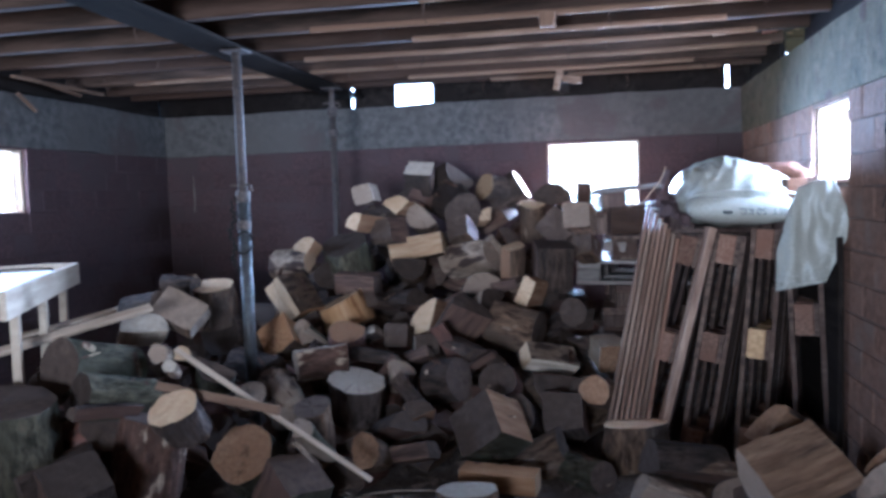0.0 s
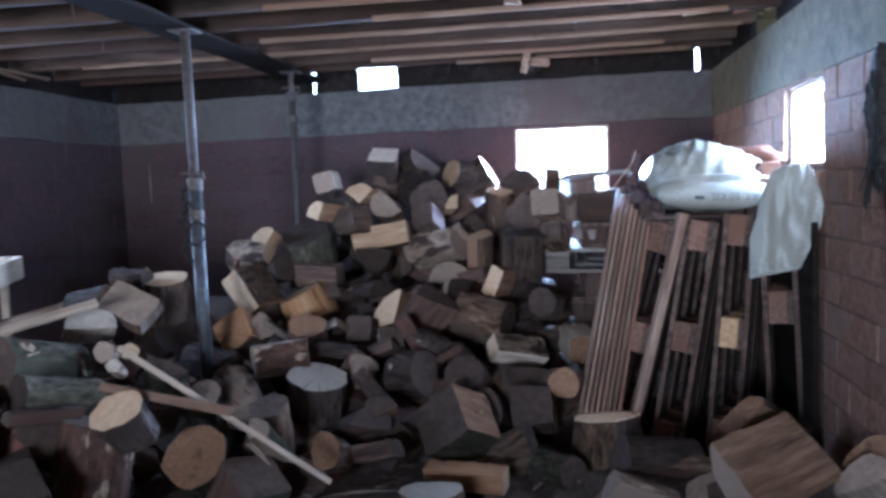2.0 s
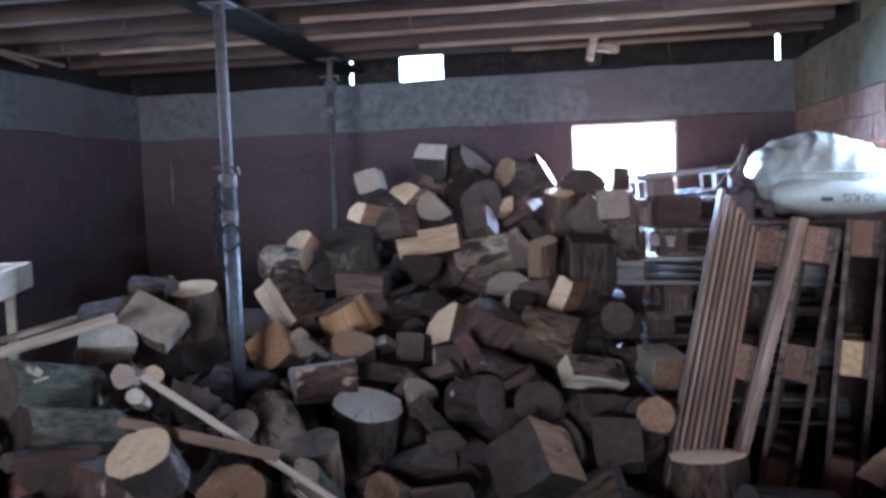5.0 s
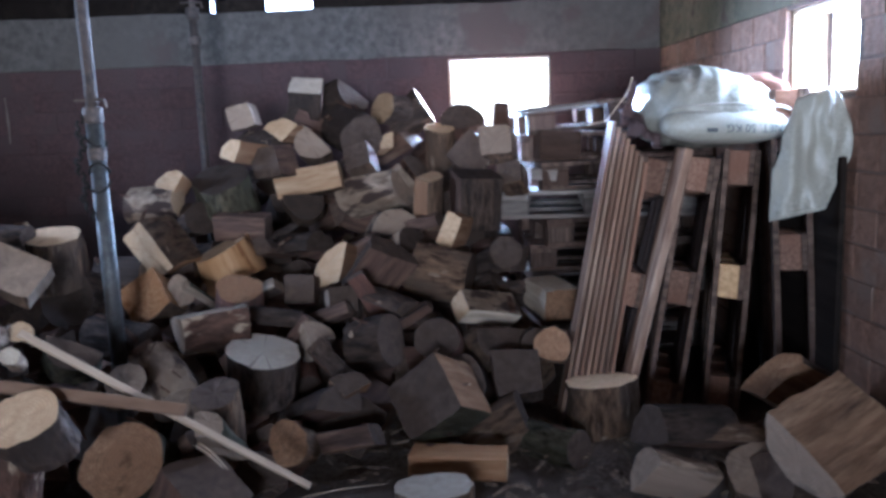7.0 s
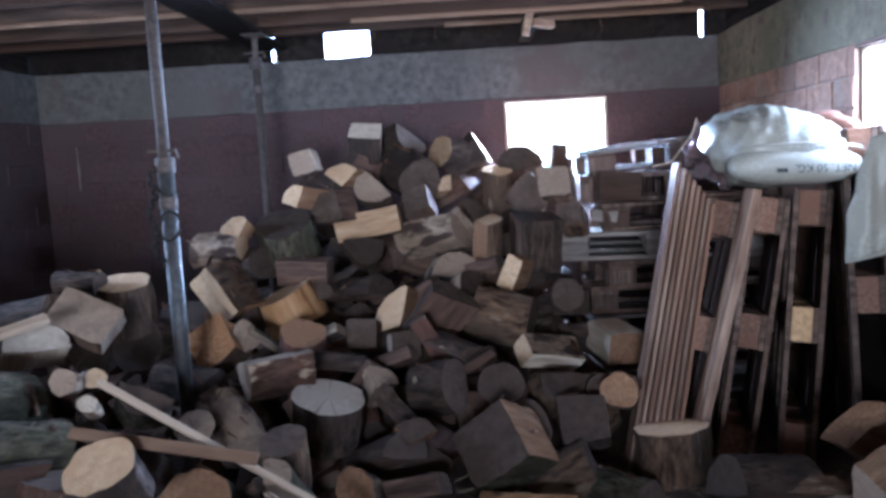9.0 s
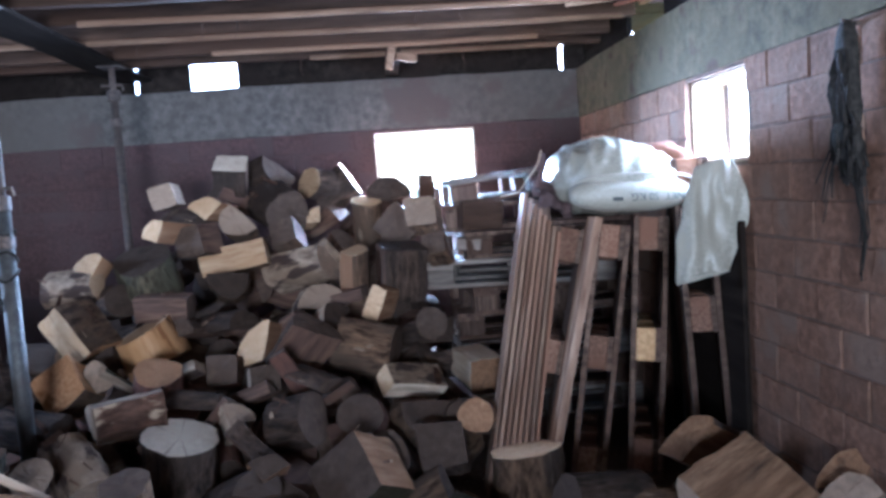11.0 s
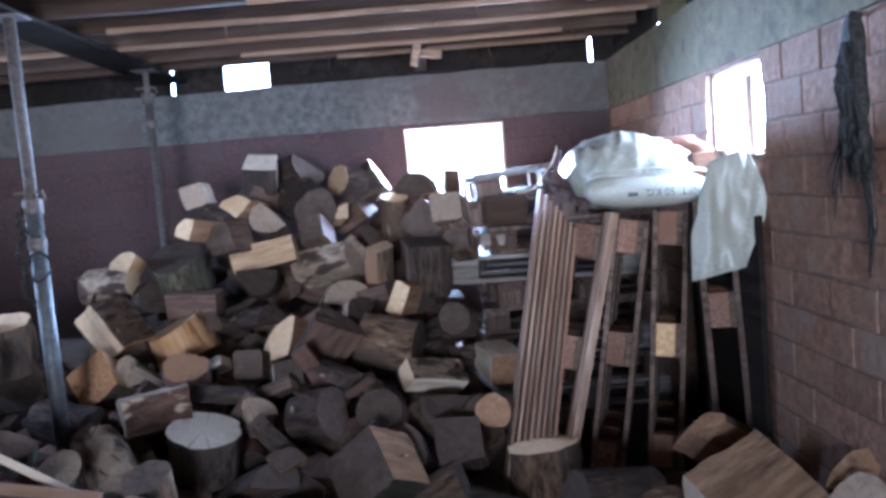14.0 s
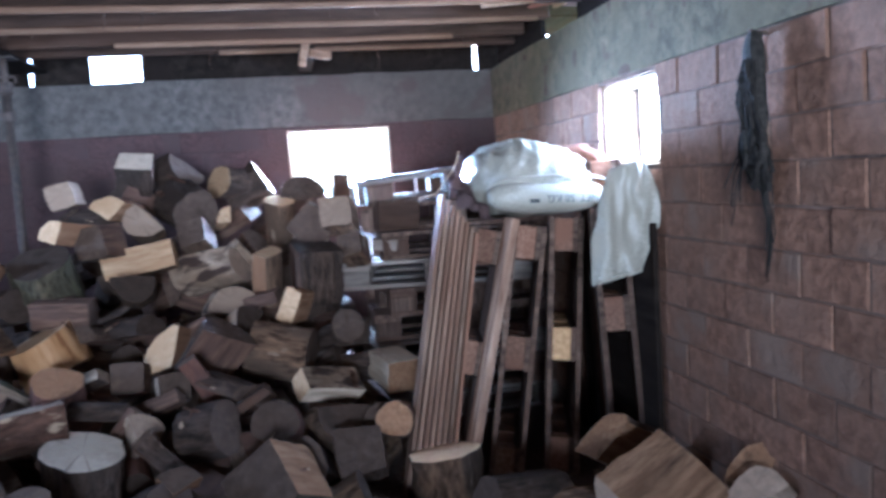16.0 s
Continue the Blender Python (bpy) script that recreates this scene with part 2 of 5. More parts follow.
M_BLACKWOOD.node_tree.nodes["Principled BSDF"].inputs["Specular IOR Level"].default_value = 0.02
M_EDGE = material("worn_batten", [(0.1, 0.068, 0.05), (0.22, 0.16, 0.12), (0.14, 0.095, 0.07)], 20, 5, 0.85, 0.5, (0.15, 1, 1))
M_PALLET = material("weathered_pallet_wood", [(0.04, 0.025, 0.018), (0.145, 0.096, 0.067), (0.075, 0.043, 0.029)], 30, 4, 0.85, 0.5, (1, 1, 0.12), vary=0.35)
M_PALLETGREY = material("grey_pallet_wood", [(0.12, 0.098, 0.08), (0.27, 0.228, 0.19), (0.18, 0.145, 0.12)], 30, 4, 0.85, 0.5, (0.12, 1, 1), vary=0.25)
M_SLAT = material("brown_loose_board", [(0.12, 0.068, 0.043), (0.33, 0.22, 0.145), (0.2, 0.105, 0.062)], 26, 5, 0.8, 0.6, (0.1, 1, 1), vary=0.25)
M_BLOCK = material("pressed_pallet_block", [(0.34, 0.2, 0.085), (0.54, 0.35, 0.165), (0.42, 0.255, 0.11)], 50, 6, 0.9, 0.6, vary=0.35)
M_DULLBLOCK = material("dull_red_pallet_block", [(0.12, 0.065, 0.042), (0.25, 0.15, 0.1), (0.17, 0.088, 0.055)], 70, 6, 0.9, 0.6, vary=0.35)
M_PLANK = material("pale_sawn_plank", [(0.25, 0.172, 0.108), (0.41, 0.3, 0.198), (0.31, 0.222, 0.143)], 30, 4, 0.8, 0.4, (0.1, 1, 1), vary=0.15)
M_TABLE = material("pale_pine", [(0.34, 0.245, 0.155), (0.5, 0.385, 0.26), (0.4, 0.295, 0.19)], 26, 4, 0.7, 0.3, (0.12, 1, 1), vary=0.1)
M_SHEET = material("white_sheet_metal", [(0.62, 0.63, 0.64), (0.78, 0.79, 0.8), (0.7, 0.7, 0.7)], 12, 3, 0.45, 0.1, vary=0.0)
M_STEEL = material("galvanised_prop_steel", [(0.03, 0.028, 0.026), (0.075, 0.07, 0.064), (0.048, 0.036, 0.028)], 30, 9, 0.5, 0.4, metal=0.15, vary=0.1)
M_RUST = material("rusty_steel", [(0.035, 0.028, 0.024), (0.09, 0.063, 0.049), (0.06, 0.041, 0.031)], 40, 8, 0.75, 0.5, metal=0.1)
M_BAG = material("white_woven_plastic_sack", [(0.21, 0.195, 0.155), (0.31, 0.29, 0.24), (0.25, 0.228, 0.18)], 90, 6, 0.27, 0.25, vary=0.05)
M_BAGDULL = material("translucent_white_plastic", [(0.24, 0.222, 0.18), (0.34, 0.316, 0.26), (0.28, 0.256, 0.205)], 80, 6, 0.4, 0.2, vary=0.05)
M_CLOTH = material("rust_brown_cloth", [(0.055, 0.026, 0.018), (0.11, 0.052, 0.032), (0.075, 0.035, 0.022)], 80, 6, 0.95, 0.5)
M_DARKCLOTH = material("dark_brown_cloth", [(0.05, 0.03, 0.03), (0.11, 0.07, 0.06), (0.07, 0.05, 0.05)], 80, 6, 0.95, 0.5)
M_STRAP = material("black_leather_straps", [(0.01, 0.009, 0.008), (0.032, 0.028, 0.024), (0.018, 0.015, 0.013)], 60, 8, 0.85, 0.4)
M_INK = material("black_print", [(0.03, 0.03, 0.03), (0.06, 0.06, 0.06), (0.04, 0.04, 0.04)], 60, 8, 0.7, 0.1)
M_TILE = material("red_roof_tile", [(0.3, 0.13, 0.08), (0.42, 0.2, 0.12), (0.34, 0.17, 0.11)], 30, 6, 0.9, 0.4)
for wood in (M_OLDWOOD, M_BOARD, M_EDGE):
    richer(wood, 1.3)
for wood in (M_PALLET, M_SLAT, M_BLOCK, M_PLANK, M_TABLE):
    richer(wood, 0.95)
M_GRASS = material("grass_ground", [(0.04, 0.06, 0.02), (0.09, 0.12, 0.04), (0.07, 0.08, 0.04)], 4, 0.3, 0.95, 0.4, vary=0.0)
M_CHIP = material("wood_chips", [(0.09, 0.06, 0.04), (0.26, 0.19, 0.125), (0.15, 0.105, 0.075)], 50, 9, 0.9, 0.4, vary=0.3)

# ---- mesh helpers ----


def finish(bm, name, mat, smooth=False):
    me = bpy.data.meshes.new(name)
    bm.normal_update()
    bm.to_mesh(me)
    bm.free()
    me.materials.append(mat)
    if smooth:
        me.polygons.foreach_set("use_smooth", [True] * len(me.polygons))
    return me


def part(name, bm, mat, parent=None, label="", smooth=False):
    ob = new(name, finish(bm, name, mat, smooth))
    ob.parent = parent
    return tagged(ob, label)


def thing(name, m, label, category, group="", kind=""):
    ob = new(name)
    ob.empty_display_size = 0.05
    ob.matrix_world = m
    return tagged(ob, label, category, group, kind)


def box(bm, x0, x1, y0, y1, z0, z1, bevel=0.0, m=None):
    """A box between two corners, with chamfered edges, added to bm."""
    size = Vector((x1 - x0, y1 - y0, z1 - z0))
    mid = Vector(((x0 + x1) / 2, (y0 + y1) / 2, (z0 + z1) / 2))
    mat = Matrix.Translation(mid) @ Matrix.Diagonal((*size, 1))
    got = bmesh.ops.create_cube(bm, size=1.0, matrix=(m @ mat) if m is not None else mat)
    if bevel:
        edges = list({e for v in got["verts"] for e in v.link_edges})
        bmesh.ops.bevel(bm, geom=edges, offset=bevel, segments=1, affect="EDGES")
    return bm


def boxed(*args, bevel=0.0, m=None):
    return box(bmesh.new(), *args, bevel=bevel, m=m)


def tube(bm, points, radius, sides=8):
    """A round bar along a line of points."""
    rings = []
    for i, p in enumerate(points):
        a, b = Vector(points[max(i - 1, 0)]), Vector(points[min(i + 1, len(points) - 1)])
        q = (b - a).to_track_quat("Z", "Y")
        r = radius[i] if isinstance(radius, (list, tuple)) else radius
        rings.append([bm.verts.new(Vector(p) + q @ Vector((r * math.cos(k * math.tau / sides), r * math.sin(k * math.tau / sides), 0))) for k in range(sides)])
    for r0, r1 in zip(rings, rings[1:]):
        for k in range(sides):
            bm.faces.new((r0[k], r0[(k + 1) % sides], r1[(k + 1) % sides], r1[k]))
    bm.faces.new(rings[0][::-1])
    bm.faces.new(rings[-1])
    return bm


def axis_pose(x, y, z, yaw, pitch, roll=0):
    """Local z looks towards the viewer's side (-y), turned right by yaw and up by pitch."""
    a, p = radians(yaw), radians(pitch)
    n = Vector((math.cos(p) * math.sin(a), -math.cos(p) * math.cos(a), math.sin(p)))
    side = Vector((math.cos(a), math.sin(a), 0))
    up = n.cross(side)
    rot = Matrix((side, up, n)).transposed().to_4x4()
    return Matrix.Translation((x, y, z)) @ rot @ Matrix.Rotation(radians(roll), 4, "Z")

# ---- the shed ----
LEFT, RIGHT, FAR, BACK = -2.36, 1.99, 6.5, -3.3
FLOOR, BAND0, BAND1, CEIL = 0.08, 1.755, 2.07, 2.27
ROW, LONG = 0.129, 0.262


def ground_sheet():
    bm = bmesh.new()
    bmesh.ops.create_grid(bm, x_segments=4, y_segments=4, size=400)
    ob = new("ground", finish(bm, "ground", M_GRASS))
    ob.location.z = -0.02
    tagged(ob, "grassy ground outside the shed", "ground", kind="structure")
    bm = bmesh.new()
    bmesh.ops.create_grid(bm, x_segments=90, y_segments=150, size=0.5, matrix=Matrix.Translation(((LEFT + RIGHT) / 2, (FAR + BACK) / 2, 0)) @ Matrix.Diagonal((RIGHT - LEFT, FAR - BACK, 1, 1)))
    for v in bm.verts:
        v.co.z = FLOOR + 0.025 * noise.noise(v.co * 3) + 0.012 * noise.noise(v.co * 11)
    floor = new("floor", finish(bm, "floor", M_FLOOR, True))
    tagged(floor, "dark dirt floor covered in bark dust and chips", "floor", kind="structure")


def wall(name, along, u0, u1, z0, z1, holes, place, outward, label, mat):
    """A wall slab with openings cut right through. along: 'x' or 'y'; place: inner face; outward: +1 or -1."""
    bm = bmesh.new()
    us = sorted({u0, u1, *[h[0] for h in holes], *[h[1] for h in holes]})
    zs = sorted({z0, z1, *[h[2] for h in holes], *[h[3] for h in holes]})
    for a, b in zip(us, us[1:]):
        for c, d in zip(zs, zs[1:]):
            mu, mz = (a + b) / 2, (c + d) / 2
            if any(h[0] < mu < h[1] and h[2] < mz < h[3] for h in holes):
                continue
            t0, t1 = sorted((place, place + 0.2 * outward))
            box(bm, *((a, b, t0, t1) if along == "x" else (t0, t1, a, b)), c, d)
    bmesh.ops.remove_doubles(bm, verts=bm.verts, dist=0.0005)
    ob = new(name, finish(bm, name, mat))
    return tagged(ob, label, "wall", kind="structure")


def brick_mesh(mat):
    bm = boxed(-LONG / 2 + 0.0032, LONG / 2 - 0.0032, 0.0, 0.012, -ROW / 2 + 0.0028, ROW / 2 - 0.0028)
    edges = [e for e in bm.edges if all(v.co.y < 0.001 for v in e.verts)]
    bmesh.ops.bevel(bm, geom=edges, offset=0.004, segments=1, affect="EDGES")
    return finish(bm, "brick", mat)


def lay_bricks(parent, mesh, along, u0, u1, z0, z1, holes, place, outward, seed):
    rnd = random.Random(seed)
    turn = {("x", 1): 0, ("y", 1): -90, ("y", -1): 90}[(along, outward)]
    rows = int((z1 - z0) / ROW)
    for r in range(rows):
        z = z1 - (r + 0.5) * ROW
        runs = [(u0, u1)]
        for h in holes:
            if h[2] - 0.04 < z < h[3] + 0.04:
                runs = [(a, b) for p, q in runs for a, b in ((p, min(q, h[0])), (max(p, h[1]), q)) if b - a > 0.03]
        for p, q in runs:
            u = u0 - (LONG / 2 if r % 2 else 0)
            while u < q:
                a, b = max(u, p), min(u + LONG, q)
                u += LONG
                if b - a < 0.04:
                    continue
                ob = new("brick", mesh)
                ob.parent = parent
                d = outward * rnd.uniform(-0.002, 0.004)
                m = (a + b) / 2
                xy = (m, place + d) if along == "x" else (place + d, m)
                ob.matrix_world = pose(*xy, z + rnd.uniform(-0.003, 0.003), rnd.uniform(-0.6, 0.6), rnd.uniform(-0.7, 0.7), turn + rnd.uniform(-0.8, 0.8)) @ Matrix.Diagonal(((b - a) / LONG, 1, 1, 1))


FAR_WIN = (0.645, 1.293, 1.28, 1.737)
SIDE_WIN = (4.2, 4.76, 1.385, 1.737)
LEFT_WIN = (4.4, 4.915, 1.355, 1.742)
DOOR = (-0.9, 0.7, 0.0, 1.95)
ground_sheet()
wall_far = wall("wall_far", "x", LEFT - 0.2, RIGHT + 0.2, 0, BAND0, [FAR_WIN], FAR + 0.003, 1, "dark red clay block wall, dusty and stained", M_DIMMORTAR)
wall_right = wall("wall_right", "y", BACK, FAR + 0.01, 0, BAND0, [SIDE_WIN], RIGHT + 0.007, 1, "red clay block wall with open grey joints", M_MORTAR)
wall_left = wall("wall_left", "y", BACK, FAR + 0.01, 0, BAND0, [LEFT_WIN], LEFT - 0.003, -1, "dark red clay block wall in shade", M_DIMMORTAR)
wall_back = wall("wall_back", "x", LEFT - 0.2, RIGHT + 0.2, 0, CEIL, [DOOR], BACK, -1, "clay block wall with an open doorway", M_MORTAR)
# unseen low wall, added to keep the door light off the near logs
wall("wall_low", "x", LEFT, RIGHT, 0, 0.78, [], 0.1, 1, "unseen low clay block wall added to shade the foreground", M_MORTAR)
for nm, al, a, b, pl, ow in (("concrete_band", "x", LEFT - 0.2, RIGHT + 0.2, FAR - 0.004, 1), ("concrete_band", "y", BACK, FAR - 0.006, RIGHT - 0.004, 1), ("concrete_band", "y", BACK, FAR - 0.006, LEFT + 0.004, -1)):
    bm = bmesh.new()
    t0, t1 = sorted((pl, pl + 0.21 * ow))
    cells = 40
    box(bm, *((a, b, t0, t1) if al == "x" else (t0, t1, a, b)), BAND0 + 0.001, BAND1)
    bmesh.ops.subdivide_edges(bm, edges=[e for e in bm.edges if e.calc_length() > 1], cuts=cells, use_grid_fill=True)
    for v in bm.verts:
        k = 0.012 * noise.noise(v.co * 4)
        v.co.z += k
        if al == "y":
            v.co.x += 0.5 * k
        else:
            v.co.y += 0.5 * k
    tagged(new(nm, finish(bm, nm, M_OCHRECONCRETE if al == "y" and ow == 1 else M_CONCRETE)), "rough ochre-stained concrete ring beam on the wall" if al == "y" and ow == 1 else "rough grey-green concrete ring beam on the wall", "ring beam", kind="structure")


def ceiling_boards():
    """Boards across the joists, with a broken gap by the side wall."""
    rnd = random.Random(4)
    bm = bmesh.new()
    y = BACK - 0.2
    while y < FAR + 0.2:
        w = rnd.uniform(0.17, 0.26)
        x1 = RIGHT + 0.22
        if 4.9 < y < 6.4:
            x1 = RIGHT + (0.09 + 0.06 * rnd.random() if 5.35 < y < 5.6 else 0.6)
        box(bm, LEFT - 0.22, x1, y + 0.002, y + w - 0.003, CEIL + rnd.uniform(0, 0.012), CEIL + 0.035)
        y += w
    ob = new("ceiling", finish(bm, "ceiling", M_BOARD))
    tagged(ob, "dark stained board ceiling with a broken edge", "ceiling", kind="structure")


ceiling_boards()


def beam(name, x0, x1, y0, y1, z0, z1, mat, label, seed, sag=0.006, cuts=14):
    """A hewn timber whose long edges waver."""
    bm = boxed(x0, x1, y0, y1, z0, z1, bevel=0.006)
    long_axis = 0 if x1 - x0 > y1 - y0 else 1
    edges = [e for e in bm.edges if abs((e.verts[0].co - e.verts[1].co)[long_axis]) > 0.5]
    bmesh.ops.subdivide_edges(bm, edges=edges, cuts=cuts, use_grid_fill=True)
    for v in bm.verts:
        p = v.co * 2.5 + Vector((seed * 7.3, 0, 0))
        v.co += Vector((0, noise.noise(p), noise.noise(p + Vector((0, 9, 0))))) * sag if long_axis == 0 else Vector((noise.noise(p), 0, noise.noise(p + Vector((0, 9, 0))))) * sag
    ob = new(name, finish(bm, name, mat))
    return tagged(ob, label, "beam", "ceiling timbers", kind="structure")


for i, y in enumerate((0.6, 1.4, 2.2, 3.0, 3.45, 3.86, 4.25, 4.6, 4.98, 5.38, 5.8, 6.12)):
    dy = (0.0, 0.012, -0.01)[i % 3]
    beam("ceiling_joist", LEFT - 0.2, RIGHT + (0.2 if not 5.0 < y < 5.9 else 0.02), y + dy, y + dy + 0.055, 2.165, CEIL - 0.003, M_OLDWOOD, "dark old timber joist under the board ceiling", i)
    beam("batten", (-0.3, 0.1, -0.6, -1.9, -0.2, 0.3)[i % 6], RIGHT - (0.05, 0.4, 0.2)[i % 3], y + dy - 0.018, y + dy - 0.003, 2.15, 2.178, M_EDGE, "thin pale worn batten nailed along a ceiling joist", i + 20, 0.005)
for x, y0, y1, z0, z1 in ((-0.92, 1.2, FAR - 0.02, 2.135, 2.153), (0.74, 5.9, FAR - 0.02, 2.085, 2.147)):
    beam("main_beam", x, x + (0.22 if x < 0 else 0.085), y0, y1, z0, z1, M_BLACKWOOD, "heavy dark timber carrying the ceiling joists", x * 10, 0.008)
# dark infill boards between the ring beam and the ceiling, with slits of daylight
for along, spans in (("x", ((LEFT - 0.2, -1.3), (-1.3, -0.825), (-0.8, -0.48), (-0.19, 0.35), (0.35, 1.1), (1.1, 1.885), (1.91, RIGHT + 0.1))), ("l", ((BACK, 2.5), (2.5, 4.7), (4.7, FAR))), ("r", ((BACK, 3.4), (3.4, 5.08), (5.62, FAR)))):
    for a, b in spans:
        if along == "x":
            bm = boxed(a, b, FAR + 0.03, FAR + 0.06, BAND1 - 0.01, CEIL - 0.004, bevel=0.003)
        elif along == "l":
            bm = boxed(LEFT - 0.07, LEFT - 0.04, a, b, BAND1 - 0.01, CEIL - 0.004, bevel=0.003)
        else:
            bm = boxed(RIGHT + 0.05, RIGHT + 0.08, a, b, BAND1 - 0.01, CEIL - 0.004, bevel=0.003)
        tagged(new("infill_board", finish(bm, "infill_board", M_BLACKWOOD)), "dark board closing the gap above the wall", "board", "gap boards", "structure")


def reveal(name, axis, hole, place, outward, label):
    """Rough wooden frame in an opening: two jambs, head and sill."""
    u0, u1, z0, z1 = hole
    top = thing(name, Matrix(), label, "window", kind="structure")
    t0, t1 = sorted((place + 0.03 * outward, place + 0.17 * outward))
    for nm, c in (("jamb", (u0 + 0.002, u0 + 0.022, z0 + 0.02, z1 - 0.022)), ("jamb", (u1 - 0.022, u1 - 0.002, z0 + 0.02, z1 - 0.022)), ("lintel_board", (u0 + 0.002, u1 - 0.002, z1 - 0.02, z1 - 0.002)), ("window_sill", (u0 + 0.002, u1 - 0.002, z0 + 0.002, z0 + 0.018))):
        a = (c[0], c[1], t0, t1) if axis == "x" else (t0, t1, c[0], c[1])
        part(nm, boxed(*a, c[2], c[3], bevel=0.003), M_TABLE, top)
    return top


reveal("window_1", "x", FAR_WIN, FAR, 1, "small open window hole with a rough wooden frame")
reveal("window_2", "y", SIDE_WIN, RIGHT, 1, "small open window hole beside the sacks, bright outside")
w3 = reveal("window_3", "y", LEFT_WIN, LEFT, -1, "small window hole with a half-open wooden shutter")
part("shutter", boxed(LEFT - 0.16, LEFT - 0.05, 4.845, 4.868, 1.38, 1.72, bevel=0.004), M_TABLE, w3)

# broken roof edge by the side wall: tiles and lath ends in daylight
for i, (x, y, rz) in enumerate(((1.93, 5.3, 12), (1.97, 5.62, -8), (1.9, 5.85, 25))):
    bm = bmesh.new()
    bmesh.ops.create_grid(bm, x_segments=8, y_segments=4, size=0.5, matrix=Matrix.Diagonal((0.2, 0.32, 1, 1)))
    for v in bm.verts:
        v.co.z = 0.02 * math.cos(v.co.x / 0.1 * math.pi)
    bmesh.ops.solidify(bm, geom=bm.faces[:], thickness=0.014)
    ob = new("roof_tile", finish(bm, "roof_tile", M_TILE))
    ob.matrix_world = pose(x + 0.08, y, CEIL - 0.01 + 0.02 * i, 6, -14, rz)
    tagged(ob, "slipped red clay roof tile in daylight", "roof tile", "slipped tiles")



def stub(x, y, z, lx, ly, lz, rx, ry, label):
    bm = boxed(-lx / 2, lx / 2, -ly / 2, ly / 2, -lz / 2, lz / 2, bevel=0.006)
    bmesh.ops.subdivide_edges(bm, edges=bm.edges[:], cuts=2, use_grid_fill=True)
    for v in bm.verts:
        v.co += 0.008 * noise.noise_vector(v.co * 25 + Vector((x, y, z)))
    ob = new("timber_stub", finish(bm, "timber_stub", M_EDGE))
    ob.matrix_world = pose(x, y, z, rx, ry, 0)
    tagged(ob, label, "timber stub", "ceiling timbers", "structure")


stub(0.765, 5.86, 2.11, 0.045, 0.035, 0.15, 10, 14, "pale broken timber stub hanging at the beam end")
stub(0.85, 5.88, 2.1, 0.12, 0.04, 0.05, 0, 8, "dark knot of wood under the ceiling joist")
stub(0.79, 4.2, 2.13, 0.07, 0.05, 0.07, 5, 5, "pale timber stub fixed under a ceiling joist")


def cobwebs():
    """Dusty threads and scraps that hang from the ceiling timbers."""
    rnd = random.Random(17)
    bm = bmesh.new()
    for _ in range(30):
        x, y = rnd.uniform(-2.2, 1.8), rnd.choice((3.86, 4.25, 4.6, 4.98, 5.38, 5.8, 6.12)) + rnd.uniform(-0.01, 0.05)
        z, n = 2.15, 5
        length = rnd.uniform(0.02, 0.1)
        pts = [(x + 0.012 * math.sin(k + x * 9) * k / n, y, z + 0.01 - length * k / n) for k in range(n + 1)]
        tube(bm, pts, [0.006 * (1 - k / (n + 1)) * rnd.uniform(0.5, 1.4) for k in range(n + 1)], 5)
    ob = new("cobwebs", finish(bm, "cobwebs", M_OLDWOOD))
    tagged(ob, "dusty cobweb threads hanging from the ceiling timbers", "cobweb", kind="stuff")


cobwebs()

for x0, y, z, rz in ((1.5, 5.12, 2.2, 4), (1.62, 5.27, 2.215, -6)):
    lath = boxed(0, 0.47, -0.02, 0.02, -0.012, 0.012, bevel=0.003)
    ob = new("broken_lath", finish(lath, "broken_lath", M_TABLE))
    ob.matrix_world = pose(x0, y, z, 0, -3, rz)
    tagged(ob, "pale broken roof lath end in the daylight gap", "lath", "roof laths", "structure")
for a, b, w in (((-2.22, 4.67, 2.135), (-2.2, 5.47, 2.125), 0.03), ((-2.3, 4.8, 2.061), (-2.3, 4.95, 1.97), 0.022), ((-2.25, 4.95, 2.14), (-2.24, 5.3, 2.1), 0.02)):
    run = Vector(b) - Vector(a)
    ob = new("broken_lath", finish(boxed(-run.length / 2, run.length / 2, -w / 2, w / 2, -0.008, 0.008, bevel=0.002), "broken_lath", M_EDGE))
    ob.matrix_world = Matrix.Translation((Vector(a) + Vector(b)) / 2) @ run.to_track_quat("X", "Z").to_matrix().to_4x4()
    tagged(ob, "thin broken lath hanging under the ceiling edge", "lath", "roof laths", "structure")
# ---- steel props ----


